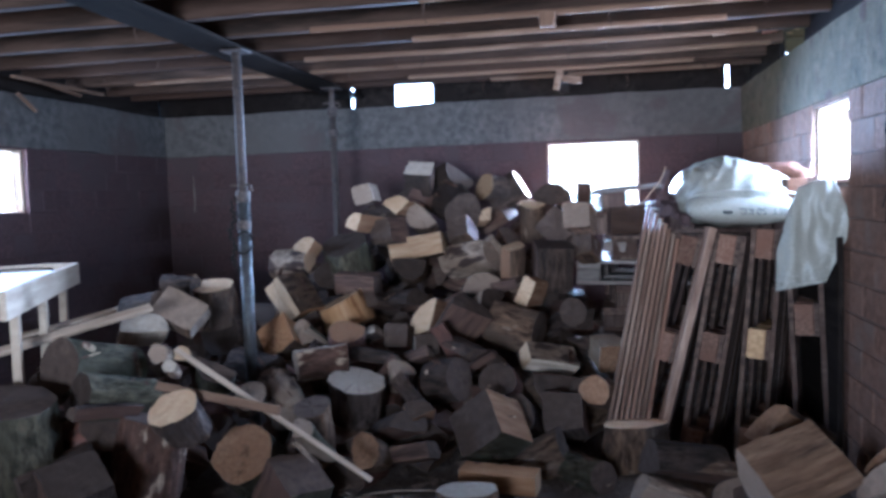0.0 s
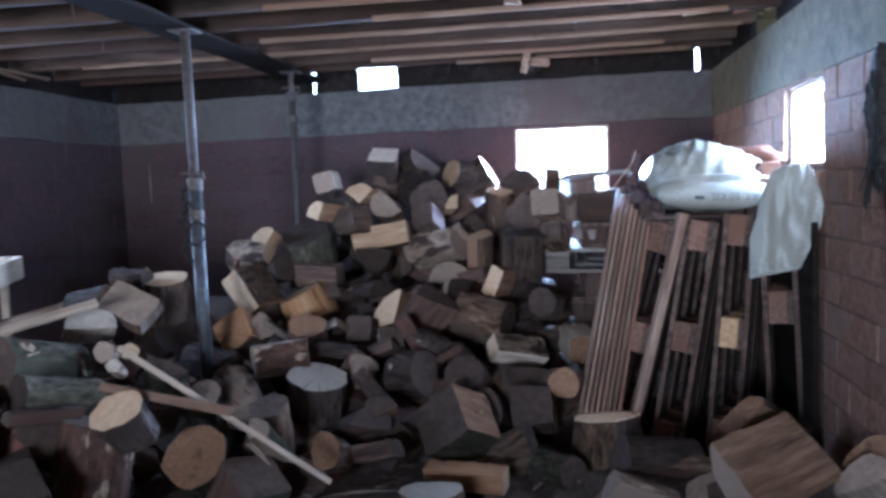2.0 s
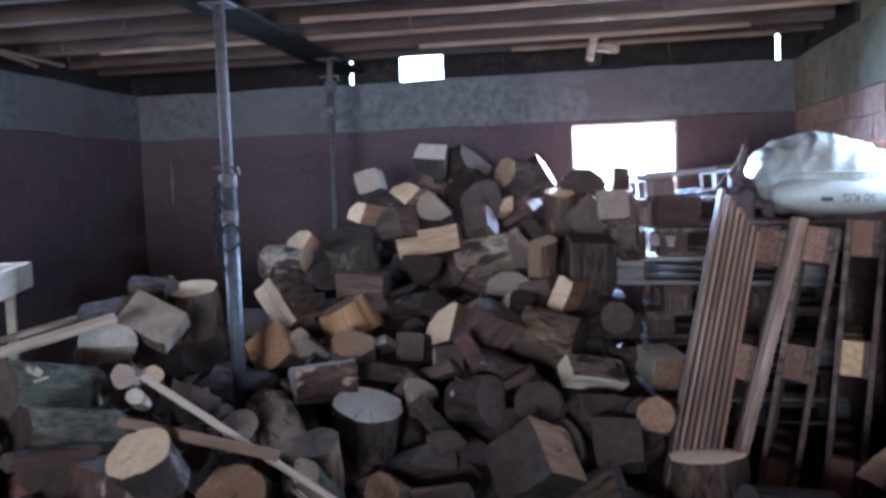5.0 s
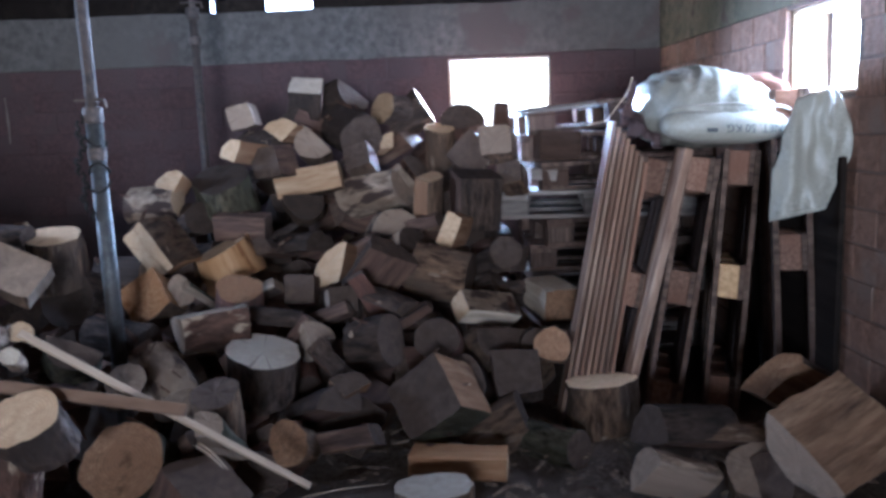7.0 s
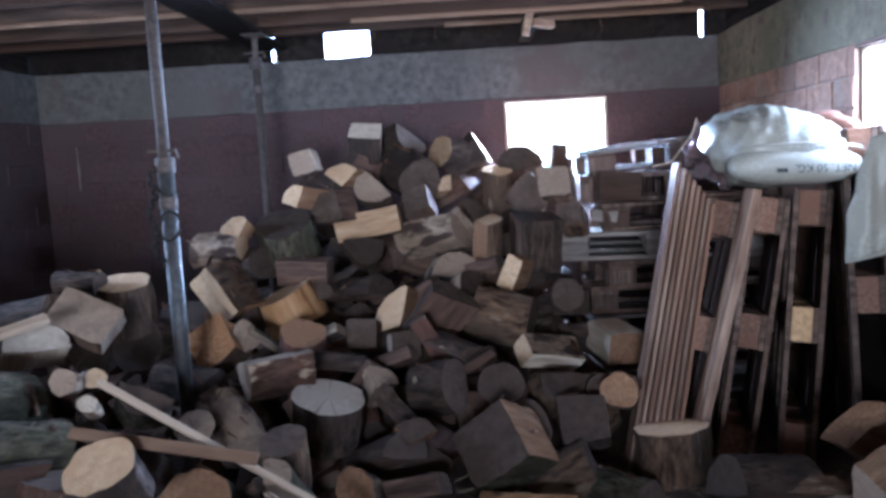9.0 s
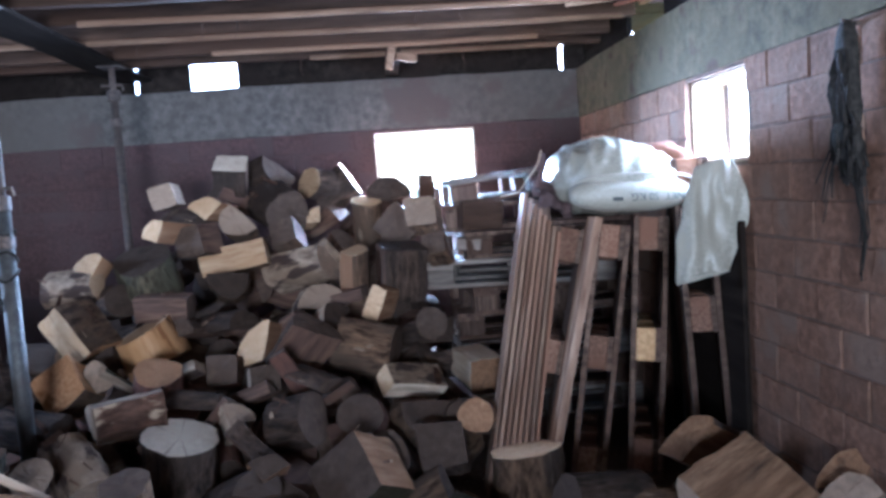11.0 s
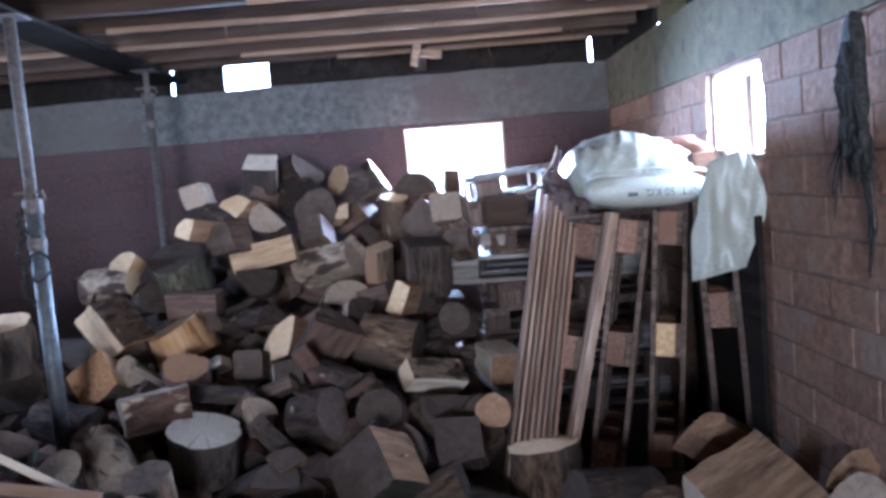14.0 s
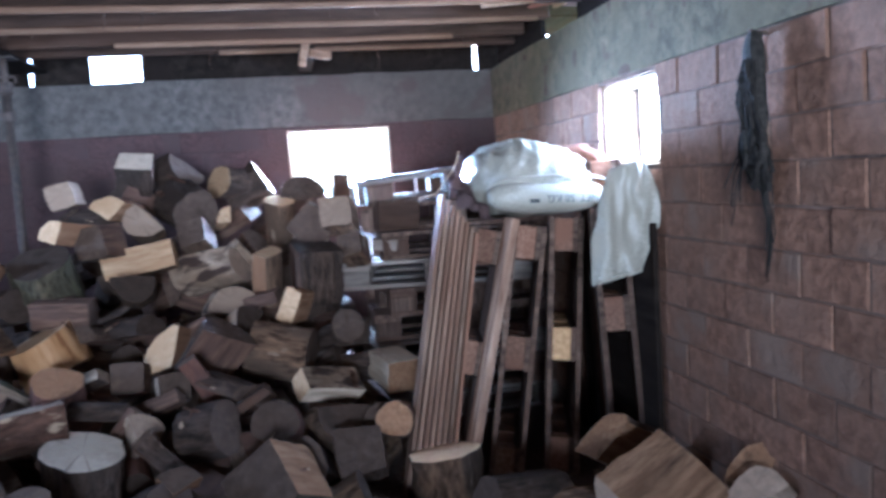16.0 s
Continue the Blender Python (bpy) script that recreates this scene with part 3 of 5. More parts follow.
def steel_prop(x, y, base, top_z, tilt, label, pin, thick=1.0, skin=None):
    """Telescopic prop: outer tube, inner tube, collar, pin with chain, head and foot plates."""
    top = thing("steel_prop", pose(x, y, base, 0, tilt, 0), label, "steel prop", "props")
    h = top_z - base
    k = pin - base
    skin = skin or M_STEEL
    outer = part("outer_tube", tube(bmesh.new(), [(0, 0, 0.01), (0, 0, k)], 0.03 * thick, 14), skin, top, smooth=True)
    inner = part("inner_tube", tube(bmesh.new(), [(0, 0, k - 0.05), (0, 0, h - 0.008)], 0.0225 * thick, 12), M_RUST, top, smooth=True)
    part("collar", tube(bmesh.new(), [(0, 0, k - 0.035), (0, 0, k - 0.03), (0, 0, k + 0.02), (0, 0, k + 0.025)], [0.03, 0.036, 0.036, 0.03], 14), M_RUST, top)
    part("collar", tube(bmesh.new(), [(0, 0, k - 0.17), (0, 0, k - 0.165), (0, 0, k - 0.13), (0, 0, k - 0.125)], [0.031, 0.034, 0.034, 0.031], 14), M_RUST, top)
    part("pin", tube(bmesh.new(), [(-0.06, -0.01, k + 0.05), (0.05, -0.01, k + 0.05), (0.055, -0.01, k + 0.02)], 0.006, 8), M_RUST, top)
    chain = bmesh.new()
    for i in range(22):
        a = i / 21
        c = Vector((-0.034 - 0.022 * math.sin(a * 3.1) - 0.012 * math.sin(a * 17), -0.026, k - 0.02 - 0.36 * a))
        tube(chain, [c + Vector((0, 0, 0.014)), c + Vector((0.009 * (-1) ** i, 0, 0)), c - Vector((0, 0, 0.014))], 0.0065, 6)
    if thick == 1.0:
        part("chain", chain, M_STRAP, outer)
        for turn, drop in ((0.0, 0.1), (1.9, 0.2), (3.7, 0.27)):
            loop = [(0.036 * math.cos(turn + q), 0.036 * math.sin(turn + q), k - drop - 0.02 * math.sin(q * 1.5)) for q in np.linspace(0, 5.6, 16)]
            part("wire_wrap", tube(bmesh.new(), [tuple(float(c) for c in q) for q in loop], 0.0045, 6), M_STRAP, outer)
    else:
        chain.free()
    for hz in np.arange(k + 0.08, h - 0.06, 0.11):
        part("hole_ring", tube(bmesh.new(), [(0, -0.0215, float(hz)), (0, -0.0245, float(hz))], 0.008, 8), M_RUST, inner)
    part("head_plate", boxed(-0.06, 0.06, -0.06, 0.06, h - 0.008, h, bevel=0.002), M_RUST, inner)
    part("foot_plate", boxed(-0.06, 0.06, -0.06, 0.06, 0, 0.008, bevel=0.002), M_RUST, top)
    return top


steel_prop(-0.745, 4.4, FLOOR, 2.13, 0, "grey galvanised telescopic steel prop rising from the firewood", 1.42)
steel_prop(-0.745, 5.84, FLOOR, 2.13, 0, "slim dull steel prop behind the heap under the beam", 1.98, 0.72, M_RUST)

# ---- pallets ----


def pallet(m, label, group, mat_deck, mat_block, length=1.2, width=0.8, mat_mid=None):
    """A wooden pallet lying flat: three runners, nine blocks, three cross boards, five deck boards."""
    top = thing("pallet", m, label, "pallet", group)
    for j, y in enumerate((-width / 2 + 0.05, 0, width / 2 - 0.05)):
        w = 0.05 if j != 1 else 0.0725
        part("runner", boxed(-length / 2, length / 2, y - w, y + w, 0, 0.022, bevel=0.003), mat_deck, top)
        for x in (-length / 2 + 0.0725, 0, length / 2 - 0.0725):
            part("block", boxed(x - 0.07, x + 0.07, y - w, y + w, 0.0225, 0.1, bevel=0.004), mat_mid if mat_mid and x == 0 else mat_block, top)
    for x in (-length / 2 + 0.0725, 0, length / 2 - 0.0725):
        part("cross_board", boxed(x - 0.0725, x + 0.0725, -width / 2, width / 2, 0.1005, 0.122, bevel=0.003), mat_deck, top)
    boards = [(-width / 2 + 0.0725, 0.0725), (-0.19, 0.05), (0, 0.0725), (0.19, 0.05), (width / 2 - 0.0725, 0.0725)]
    if width < 0.6:
        boards = [(-width / 2 + 0.05, 0.05), (0, 0.05), (width / 2 - 0.05, 0.05)]
    for y, w in boards:
        part("deck_board", boxed(-length / 2, length / 2, y - w, y + w, 0.1225, 0.144, bevel=0.003), mat_deck, top)
    return top


def upright(x, y, z, lean_x, lean_y, turn, deep=0.8):
    """Pose of a pallet stood on end; x, y, z: the middle of its edge towards the viewer."""
    up = Vector((lean_x, lean_y, math.sqrt(max(0.0, 1 - lean_x ** 2 - lean_y ** 2))))
    thick = Vector((math.cos(radians(turn)), math.sin(radians(turn)), 0))
    thick = (thick - up * thick.dot(up)).normalized()
    wide = thick.cross(up)
    rot = Matrix((up, wide, thick)).transposed().to_4x4()
    mid = Vector((x, y, z)) + (wide if wide.y > 0 else -wide) * deep / 2 - thick * 0.072
    return Matrix.Translation(mid) @ rot


first_pallet = pallet(upright(1.29, 4.56, 0.635, 0.25, 0.07, -12), "brown wooden pallet stood on end, leaning beside others", "leaning pallets", M_PALLET, M_DULLBLOCK, 1.08)
copy_thing(first_pallet, upright(1.5, 4.56, 0.63, 0.18, 0.07, -16))
pallet(upright(1.71, 4.57, 0.645, 0.1, 0.07, -18), "brown wooden pallet stood on end, with fresh yellow middle blocks", "leaning pallets", M_PALLET, M_DULLBLOCK, 1.08, 0.8, M_BLOCK)
pallet(upright(1.875, 4.38, 0.79, -0.03, 0.05, -16, 0.42), "dark wooden pallet stood upright against the brick wall", "leaning pallets", M_PALLET, M_DULLBLOCK, 1.25, 0.42)

# Added black panel: stands in for the deep shade behind the pallets
shade_panel = boxed(1.952, 1.974, 4.2, 4.95, FLOOR + 0.02, 1.16, bevel=0.003)
tagged(new("dark_board", finish(shade_panel, "dark_board", M_BLACKWOOD)), "wide black panel in place of the shade behind the pallets", "board")


def loose_board(a, b, w, th, mat, label, category, name, face=(0, -1, 0), group=""):
    """A plank between two points; its broad side looks towards face."""
    a, b = Vector(a), Vector(b)
    run = (b - a)
    z = run.normalized()
    n = (Vector(face) - z * Vector(face).dot(z)).normalized()
    s = z.cross(n)
    rot = Matrix((z, s, n)).transposed().to_4x4()
    bm = boxed(-run.length / 2, run.length / 2, -w / 2, w / 2, -th / 2, th / 2, bevel=min(w, th) * 0.12)
    ob = new(name, finish(bm, name, mat))
    ob.matrix_world = Matrix.Translation((a + b) / 2) @ rot
    return tagged(ob, label, category, group)


for i in range(8):
    dx, drop = 0.026 * i, 0.024 * i
    loose_board((0.985 + dx, 4.555, FLOOR + 0.012), (1.228 + dx - 0.008 * i, 4.6, 1.315 - drop), 0.1, 0.014, M_SLAT,
                "long brown board standing in a leaning row by the pallets", "board", "leaning_board", (1, 0.0, -0.15), "leaning boards")
loose_board((1.225, 4.5, FLOOR + 0.012), (1.5, 4.53, 1.2), 0.09, 0.036, M_SLAT, "thick pale board leaning against the stood pallets", "board", "leaning_board", (1, 0.1, -0.2), "leaning boards")

# the flat stack by the far wall: grey and brown pallets laid askew
grey_pallet = pallet(pose(1.5, 5.9, FLOOR + 0.012, 0, 0, 3), "grey weathered pallet in an untidy flat stack", "stacked pallets", M_PALLETGREY, M_PALLETGREY, 1.0, 0.8)
brown_pallet = pallet(pose(1.52, 5.92, FLOOR + 0.1585, 0, 0, -4), "brown dirty pallet in an untidy flat stack", "stacked pallets", M_PALLET, M_PALLET, 1.0, 0.8)
for i, (kind, dx, dy, rz) in enumerate(((grey_pallet, 0.02, 0.06, 5), (brown_pallet, 0.07, 0.05, -3), (brown_pallet, 0.1, 0.0, 4), (grey_pallet, -0.045, -0.04, -9), (brown_pallet, 0.09, 0.03, 3), (brown_pallet, 0.06, 0.08, -6))):
    copy_thing(kind, pose(1.46 + dx, 5.88 + dy, FLOOR + 0.012 + 0.1465 * (i + 2), 0, 0, rz))
copy_thing(brown_pallet, pose(1.5, 5.98, 1.29, 0, -4, 3))


def offcut(x, y, z, lx, ly, lz, rx, ry, rz, mat, label):
    """A sawn end of timber with worn edges."""
    bm = boxed(-lx / 2, lx / 2, -ly / 2, ly / 2, -lz / 2, lz / 2, bevel=0.005)
    bmesh.ops.subdivide_edges(bm, edges=bm.edges[:], cuts=2, use_grid_fill=True)
    for v in bm.verts:
        v.co += 0.006 * noise.noise_vector(v.co * 22 + Vector((x * 9, y, z * 5)))
    ob = new("offcut", finish(bm, "offcut", mat))
    ob.matrix_world = pose(x, y, z, rx, ry, rz)
    tagged(ob, label, "offcut", "timber offcuts")


# ---- sacks, cloth and straps ----


def blob(bm, cx, cy, cz, rx, ry, rz, lumps, seed, power=0.75, u=40, v=22):
    """A pillowed, wrinkled closed form."""
    rows = []
    for j in range(v + 1):
        th = math.pi * j / v
        row = []
        for i in range(u):
            ph = math.tau * i / u
            d = Vector((math.sin(th) * math.cos(ph), math.sin(th) * math.sin(ph), math.cos(th)))
            e = Vector([math.copysign(abs(c) ** power, c) for c in d])
            p = Vector((cx + e.x * rx, cy + e.y * ry, cz + e.z * rz))
            w = abs(noise.noise(Vector((p.x * 8, p.y * 5, p.z * 6)) + Vector((seed, 0, 0)))) * 1.3 - 0.25 + 0.3 * abs(noise.noise(p * 24 + Vector((0, seed, 0))))
            p += d * lumps * w
            row.append(bm.verts.new(p))
        rows.append(row)
    for r0, r1 in zip(rows, rows[1:]):
        for i in range(u):
            bm.faces.new((r0[i], r0[(i + 1) % u], r1[(i + 1) % u], r1[i]))
    bmesh.ops.remove_doubles(bm, verts=bm.verts, dist=0.0008)
    bmesh.ops.recalc_face_normals(bm, faces=bm.faces)
    return bm


def text_mesh(words, size):
    cu = bpy.data.curves.new("print", "FONT")
    cu.body, cu.size, cu.align_x, cu.align_y, cu.extrude = words, size, "CENTER", "CENTER", 0.0006
    tmp = bpy.data.objects.new("print", cu)
    scene.collection.objects.link(tmp)
    me = bpy.data.meshes.new_from_object(tmp.evaluated_get(bpy.context.evaluated_depsgraph_get()))
    bpy.data.objects.remove(tmp)
    me.materials.clear()
    me.materials.append(M_INK)
    return me


def filled_sack():
    """A full woven sack lying on the pallets, its sewn end with printing towards the room."""
    top = thing("sack", pose(1.63, 4.62, 1.335, 0, 2, 0), "full white woven plastic sack lying on the stood pallets", "sack")
    bm = blob(bmesh.new(), 0, 0.1, 0.008, 0.285, 0.34, 0.145, 0.017, 3.0, 0.82, 120, 56)
    for vt in bm.verts:
        if vt.co.y < -0.18:
            vt.co.z -= 0.03 * (vt.co.y + 0.18) / -0.1
    for vt in bm.verts:
        p = vt.co
        hump = 0.035 * math.exp(-((p.x + 0.08) / 0.14) ** 2) - 0.03 * max(0.0, p.x - 0.05) / 0.2
        if p.z > 0:
            vt.co.z += hump * p.z / 0.14
        if p.y < 0.12 and p.z > -0.06:
            near = min(1.0, (0.12 - p.y) / 0.22)
            slant = p.x * 20 - p.z * 13
            pleat = (1 - abs(noise.noise(Vector((slant, p.z * 3.0, 1.7))))) ** 5 + 0.6 * (1 - abs(noise.noise(Vector((slant * 1.9, p.z * 5, 4.1))))) ** 5
            vt.co += Vector((0, -0.45, 1)) * 0.0125 * near * (pleat - 0.6)
        if p.x < -0.12:
            vt.co += Vector((-0.4, 0, 1)) * 0.014 * noise.noise(Vector((p.x * 26, p.y * 12 + p.x * 18, p.z * 12)))
    body = part("body", bm, M_BAG, top, smooth=True)
    seam = bmesh.new()
    arc = [(0.235 * math.sin(a), -0.2 - 0.045 * math.cos(a), 0.0 + 0.03 * math.cos(a)) for a in np.linspace(-1.35, 1.35, 22)]
    tube(seam, [tuple(float(c) for c in p) for p in arc], 0.0055, 6)
    part("seam", seam, M_BAGDULL, body)
    end = blob(bmesh.new(), 0, -0.165, -0.05, 0.25, 0.09, 0.07, 0.006, 8.0, 0.8, 44, 18)
    sewn = part("sewn_end", end, M_BAGDULL, top, smooth=True)
    words = new("print", text_mesh("NET. 50 KG.", 0.042))
    words.parent = sewn
    words.matrix_local = pose(0.07, -0.2665, -0.06, 90, 180, 0)
    part("print_bar", boxed(-0.1, -0.06, -0.2565, -0.2555, -0.075, -0.06), M_INK, sewn)
    return top


filled_sack()


def drape(name, m, w, h, mat, label, category, seed, fold=0.03, nx=26, ny=26, shape=None, thick=0.003):
    """A hanging or lying sheet with folds."""
    bm = bmesh.new()
    bmesh.ops.create_grid(bm, x_segments=nx, y_segments=ny, size=0.5)
    for vt in bm.verts:
        a, b = vt.co.x, vt.co.y
        if shape:
            a, b = shape(a, b)
        q = Vector((a * 2.6 + seed, b * 1.7, seed * 1.7))
        vt.co = Vector((a * w, b * h, fold * (noise.noise(q) * 1.2 + 0.45 * noise.noise(q * 2.7))))
    bmesh.ops.solidify(bm, geom=bm.faces[:], thickness=thick)
    ob = new(name, finish(bm, name, mat, True))
    ob.matrix_world = m
    return tagged(ob, label, category)


hung = drape("empty_sack", pose(1.865, 4.22, 1.175, 84, 0, -14), 0.26, 0.44, M_BAGDULL, "empty white plastic sack hanging by the window sill", "sack", 2.3, 0.045,
             shape=lambda a, b: (a * float(np.interp(b, [-0.5, -0.1, 0.2, 0.5], [0.74, 1.02, 0.9, 0.5])) + float(np.interp(b, [-0.5, 0.07, 0.5], [-0.2, 0.02, 0.02])), b + 0.1 * a))
hem = tube(bmesh.new(), [(-0.13, -0.212, 0.004), (-0.08, -0.21, 0.012), (-0.03, -0.2, 0.004), (0.035, -0.195, -0.004)], 0.005, 6)
part("hem", hem, M_BAG, hung)


def rolled_cloth(name, points, radius, mat, label, seed):
    """A cloth rolled up loosely, with a flap that shows its edge."""
    bm = tube(bmesh.new(), points, radius, 20)
    bmesh.ops.subdivide_edges(bm, edges=bm.edges[:], cuts=2, use_grid_fill=True)
    for v in bm.verts:
        q = v.co * 9 + Vector((seed, 0, 0))
        v.co += 0.02 * noise.noise_vector(q) + 0.008 * noise.noise_vector(q * 3)
    ob = new(name, finish(bm, name, mat, True))
    tagged(ob, label, "cloth")


rolled_cloth("brown_cloth", [(1.66, 4.86, 1.44), (1.75, 4.83, 1.447), (1.84, 4.8, 1.45), (1.9, 4.76, 1.44), (1.935, 4.7, 1.41), (1.945, 4.66, 1.36), (1.945, 4.64, 1.3)], [0.03, 0.045, 0.05, 0.05, 0.047, 0.04, 0.03], M_CLOTH, "rolled rust-brown cloth lying behind the white sack", 5.1)
rolled_cloth("dark_cloth", [(1.42, 4.88, 1.42), (1.5, 4.88, 1.45), (1.62, 4.88, 1.463), (1.72, 4.88, 1.45)], [0.03, 0.045, 0.045, 0.03], M_DARKCLOTH, "dark brown cloth bundled behind the white sack", 9.4)
rolled_cloth("dark_cloth", [(1.31, 4.62, 1.47), (1.3, 4.62, 1.42), (1.295, 4.62, 1.36), (1.3, 4.62, 1.3)], [0.012, 0.02, 0.03, 0.038], M_DARKCLOTH, "dark cloth peak standing up beside the white sack", 2.2)
drape("dark_cloth", pose(1.345, 4.6, 1.3, 40, 20, 10), 0.16, 0.22, M_DARKCLOTH, "dark cloth hanging over the leaning boards under the sack", "cloth", 7.7, 0.05)
string = tube(bmesh.new(), [(1.305, 4.585, 1.485), (1.29, 4.575, 1.44), (1.27, 4.56, 1.41), (1.235, 4.56, 1.37), (1.2, 4.57, 1.32), (1.13, 4.6, 1.305)], 0.003, 5)
tagged(new("string", finish(string, "string", M_PLANK)), "thin pale string tied round the cloth", "string")

loose_board((0.96, 5.45, 1.372), (1.35, 5.45, 1.406), 0.03, 0.016, M_PALLETGREY, "thin weathered strip of wood laid over the pallet stack", "batten", "batten", (0, -0.3, 0.9))


def strap_bundle():
    """Old leather harness straps hanging from one nail on the wall."""
    rnd = random.Random(21)
    top = thing("harness", pose(RIGHT - 0.012, 3.5, 1.735), "bundle of old black harness straps hanging from a nail", "harness")
    part("nail", tube(bmesh.new(), [(0.01, 0, 0), (-0.05, 0, 0.01)], 0.006, 6), M_RUST, top)
    n = 14
    for i in range(34):
        w = rnd.gauss(0, 0.026)
        far = rnd.uniform(0.28, 0.46)
        side = rnd.gauss(0, 0.02)
        pts = []
        for k in range(n):
            q = k / (n - 1)
            y = w * min(1, 0.35 + q * 1.6) + side * q * q + 0.01 * math.sin(8 * q + i)
            pts.append((-0.02 - 0.035 * math.sin(math.pi * min(1, q * 1.2)) - rnd.uniform(0, 0.014), y, -far * q))
        part("strap", tube(bmesh.new(), pts, rnd.uniform(0.003, 0.007), 6), M_STRAP, top)
    for i in range(11):
        y0, far = rnd.uniform(-0.055, -0.005), rnd.uniform(0.58, 0.72)
        pts = [(-0.02 - 0.01 * math.sin(6 * q), y0 * min(1, 3 * q) + 0.006 * math.sin(14 * q + i), -0.25 - (far - 0.25) * q) for q in np.linspace(0, 1, n)]
        part("cord", tube(bmesh.new(), [tuple(float(c) for c in q) for q in pts], rnd.uniform(0.0018, 0.003), 5), M_STRAP, top)
    for i in range(6):
        reach, low = rnd.uniform(0.06, 0.2), rnd.uniform(0.42, 0.6)
        pts = [(-0.03, 0.03 + reach * q + 0.01 * math.sin(5 * q + i), -0.27 - (low - 0.27) * q ** 1.5) for q in np.linspace(0, 1, n)]
        part("cord", tube(bmesh.new(), [tuple(float(c) for c in q) for q in pts], rnd.uniform(0.002, 0.0035), 5), M_STRAP, top)
    for z, y, r in ((-0.28, 0.02, 0.05), (-0.3, -0.03, 0.045), (-0.33, 0.045, 0.04), (-0.36, 0.0, 0.05)):
        ring = [(-0.05 + 0.015 * math.cos(q), y + r * math.cos(q), z + 1.3 * r * math.sin(q)) for q in np.linspace(0, 6.283, 18)]
        part("loop", tube(bmesh.new(), [tuple(float(c) for c in q) for q in ring], 0.006, 6), M_STRAP, top)
    part("pad", blob(bmesh.new(), -0.035, 0, -0.16, 0.025, 0.042, 0.17, 0.018, 4.0, 0.85, 24, 18), M_STRAP, top, smooth=True)
    part("pad", blob(bmesh.new(), -0.04, 0.005, -0.31, 0.025, 0.06, 0.07, 0.025, 6.0, 0.9, 24, 14), M_STRAP, top, smooth=True)
    return top


strap_bundle()

# ---- planks and the bench ----
loose_board((-0.62, 3.468, 0.832), (0.08, 3.674, 0.266), 0.021, 0.012, M_PLANK, "long pale narrow plank lying across the firewood", "plank", "plank", (0.2, -0.6, 0.75), "loose planks")
loose_board((-0.745, 3.531, 0.672), (-0.2, 3.462, 0.6), 0.033, 0.014, M_EDGE, "weathered grey-brown board crossing over another on the logs", "plank", "plank", (0, -0.75, 0.65), "loose planks")
loose_board((-1.66, 3.46, 0.745), (-1.072, 4.06, 0.91), 0.04, 0.025, M_PLANK, "long pale plank reaching over the firewood to the bench", "plank", "plank", (0, -0.7, 0.7), "loose planks")
loose_board((-1.75, 3.98, 0.775), (-1.42, 4.52, 0.868), 0.035, 0.018, M_PLANK, "thin pale batten lying beside the bench", "plank", "plank", (0, -0.4, 0.9), "loose planks")


def bench():
    """A pine tray table on legs with a white sheet and a cable on it, its long side turned."""
    top = thing("workbench", pose(-1.87, 4.66, FLOOR, 0, 0, -64), "pale pine bench with raised rims under a window", "table")
    hz = 1.08 - FLOOR
    w, d = 1.5, 0.62
    part("apron", boxed(0, w, -0.022, 0, hz - 0.115, hz, bevel=0.003), M_TABLE, top)
    part("apron", boxed(0, w, -d, -d + 0.022, hz - 0.115, hz, bevel=0.003), M_TABLE, top)
    part("apron", boxed(0, 0.022, -d + 0.023, -0.023, hz - 0.115, hz, bevel=0.003), M_TABLE, top)
    part("apron", boxed(w - 0.022, w, -d + 0.023, -0.023, hz - 0.115, hz, bevel=0.003), M_TABLE, top)
    part("top_sheet", boxed(0.023, w - 0.023, -d + 0.023, -0.023, hz - 0.05, hz - 0.035), M_SHEET, top, "white sheet laid inside the rim")
    for x in (0.24, w - 0.3, 0.7):
        for y in (-0.06, -d + 0.05):
            part("leg", boxed(x, x + 0.045, y, y + 0.035, 0, hz - 0.116, bevel=0.003), M_TABLE, top)
    cable = [(0.1 + 0.5 * s, -0.12 - 0.25 * s + 0.05 * math.sin(9 * s), hz - 0.028 + 0.03 * math.sin(3 * s)) for s in np.linspace(0, 1, 16)]
    part("cable", tube(bmesh.new(), [tuple(float(c) for c in p) for p in cable], 0.004, 6), M_STRAP, top)
    return top


bench()


def chips():
    """Loose bark and splinters over the floor and in the heap's foot."""
    rnd = random.Random(8)
    bm = bmesh.new()
    for _ in range(1400):
        x, y = rnd.uniform(-0.7, 1.9), rnd.uniform(2.6, 4.5)
        m = pose(x, y, FLOOR + 0.022 + rnd.uniform(0, 0.02), rnd.uniform(-25, 25), rnd.uniform(-25, 25), rnd.uniform(0, 360))
        a, b, c = rnd.uniform(0.01, 0.045), rnd.uniform(0.004, 0.012), rnd.uniform(0.002, 0.005)
        vs = [bm.verts.new(m @ Vector(p)) for p in ((-a, -b, 0), (a, -b * 0.6, 0), (a * 0.8, b, 0), (-a * 0.9, b * 0.7, 0), (0, 0, c))]
        for i in range(4):
            bm.faces.new((vs[i], vs[(i + 1) % 4], vs[4]))
    ob = new("wood_chips", finish(bm, "wood_chips", M_CHIP))
    tagged(ob, "scattered bark chips and splinters on the floor", "wood chips", kind="stuff")


chips()

# ---- firewood ----


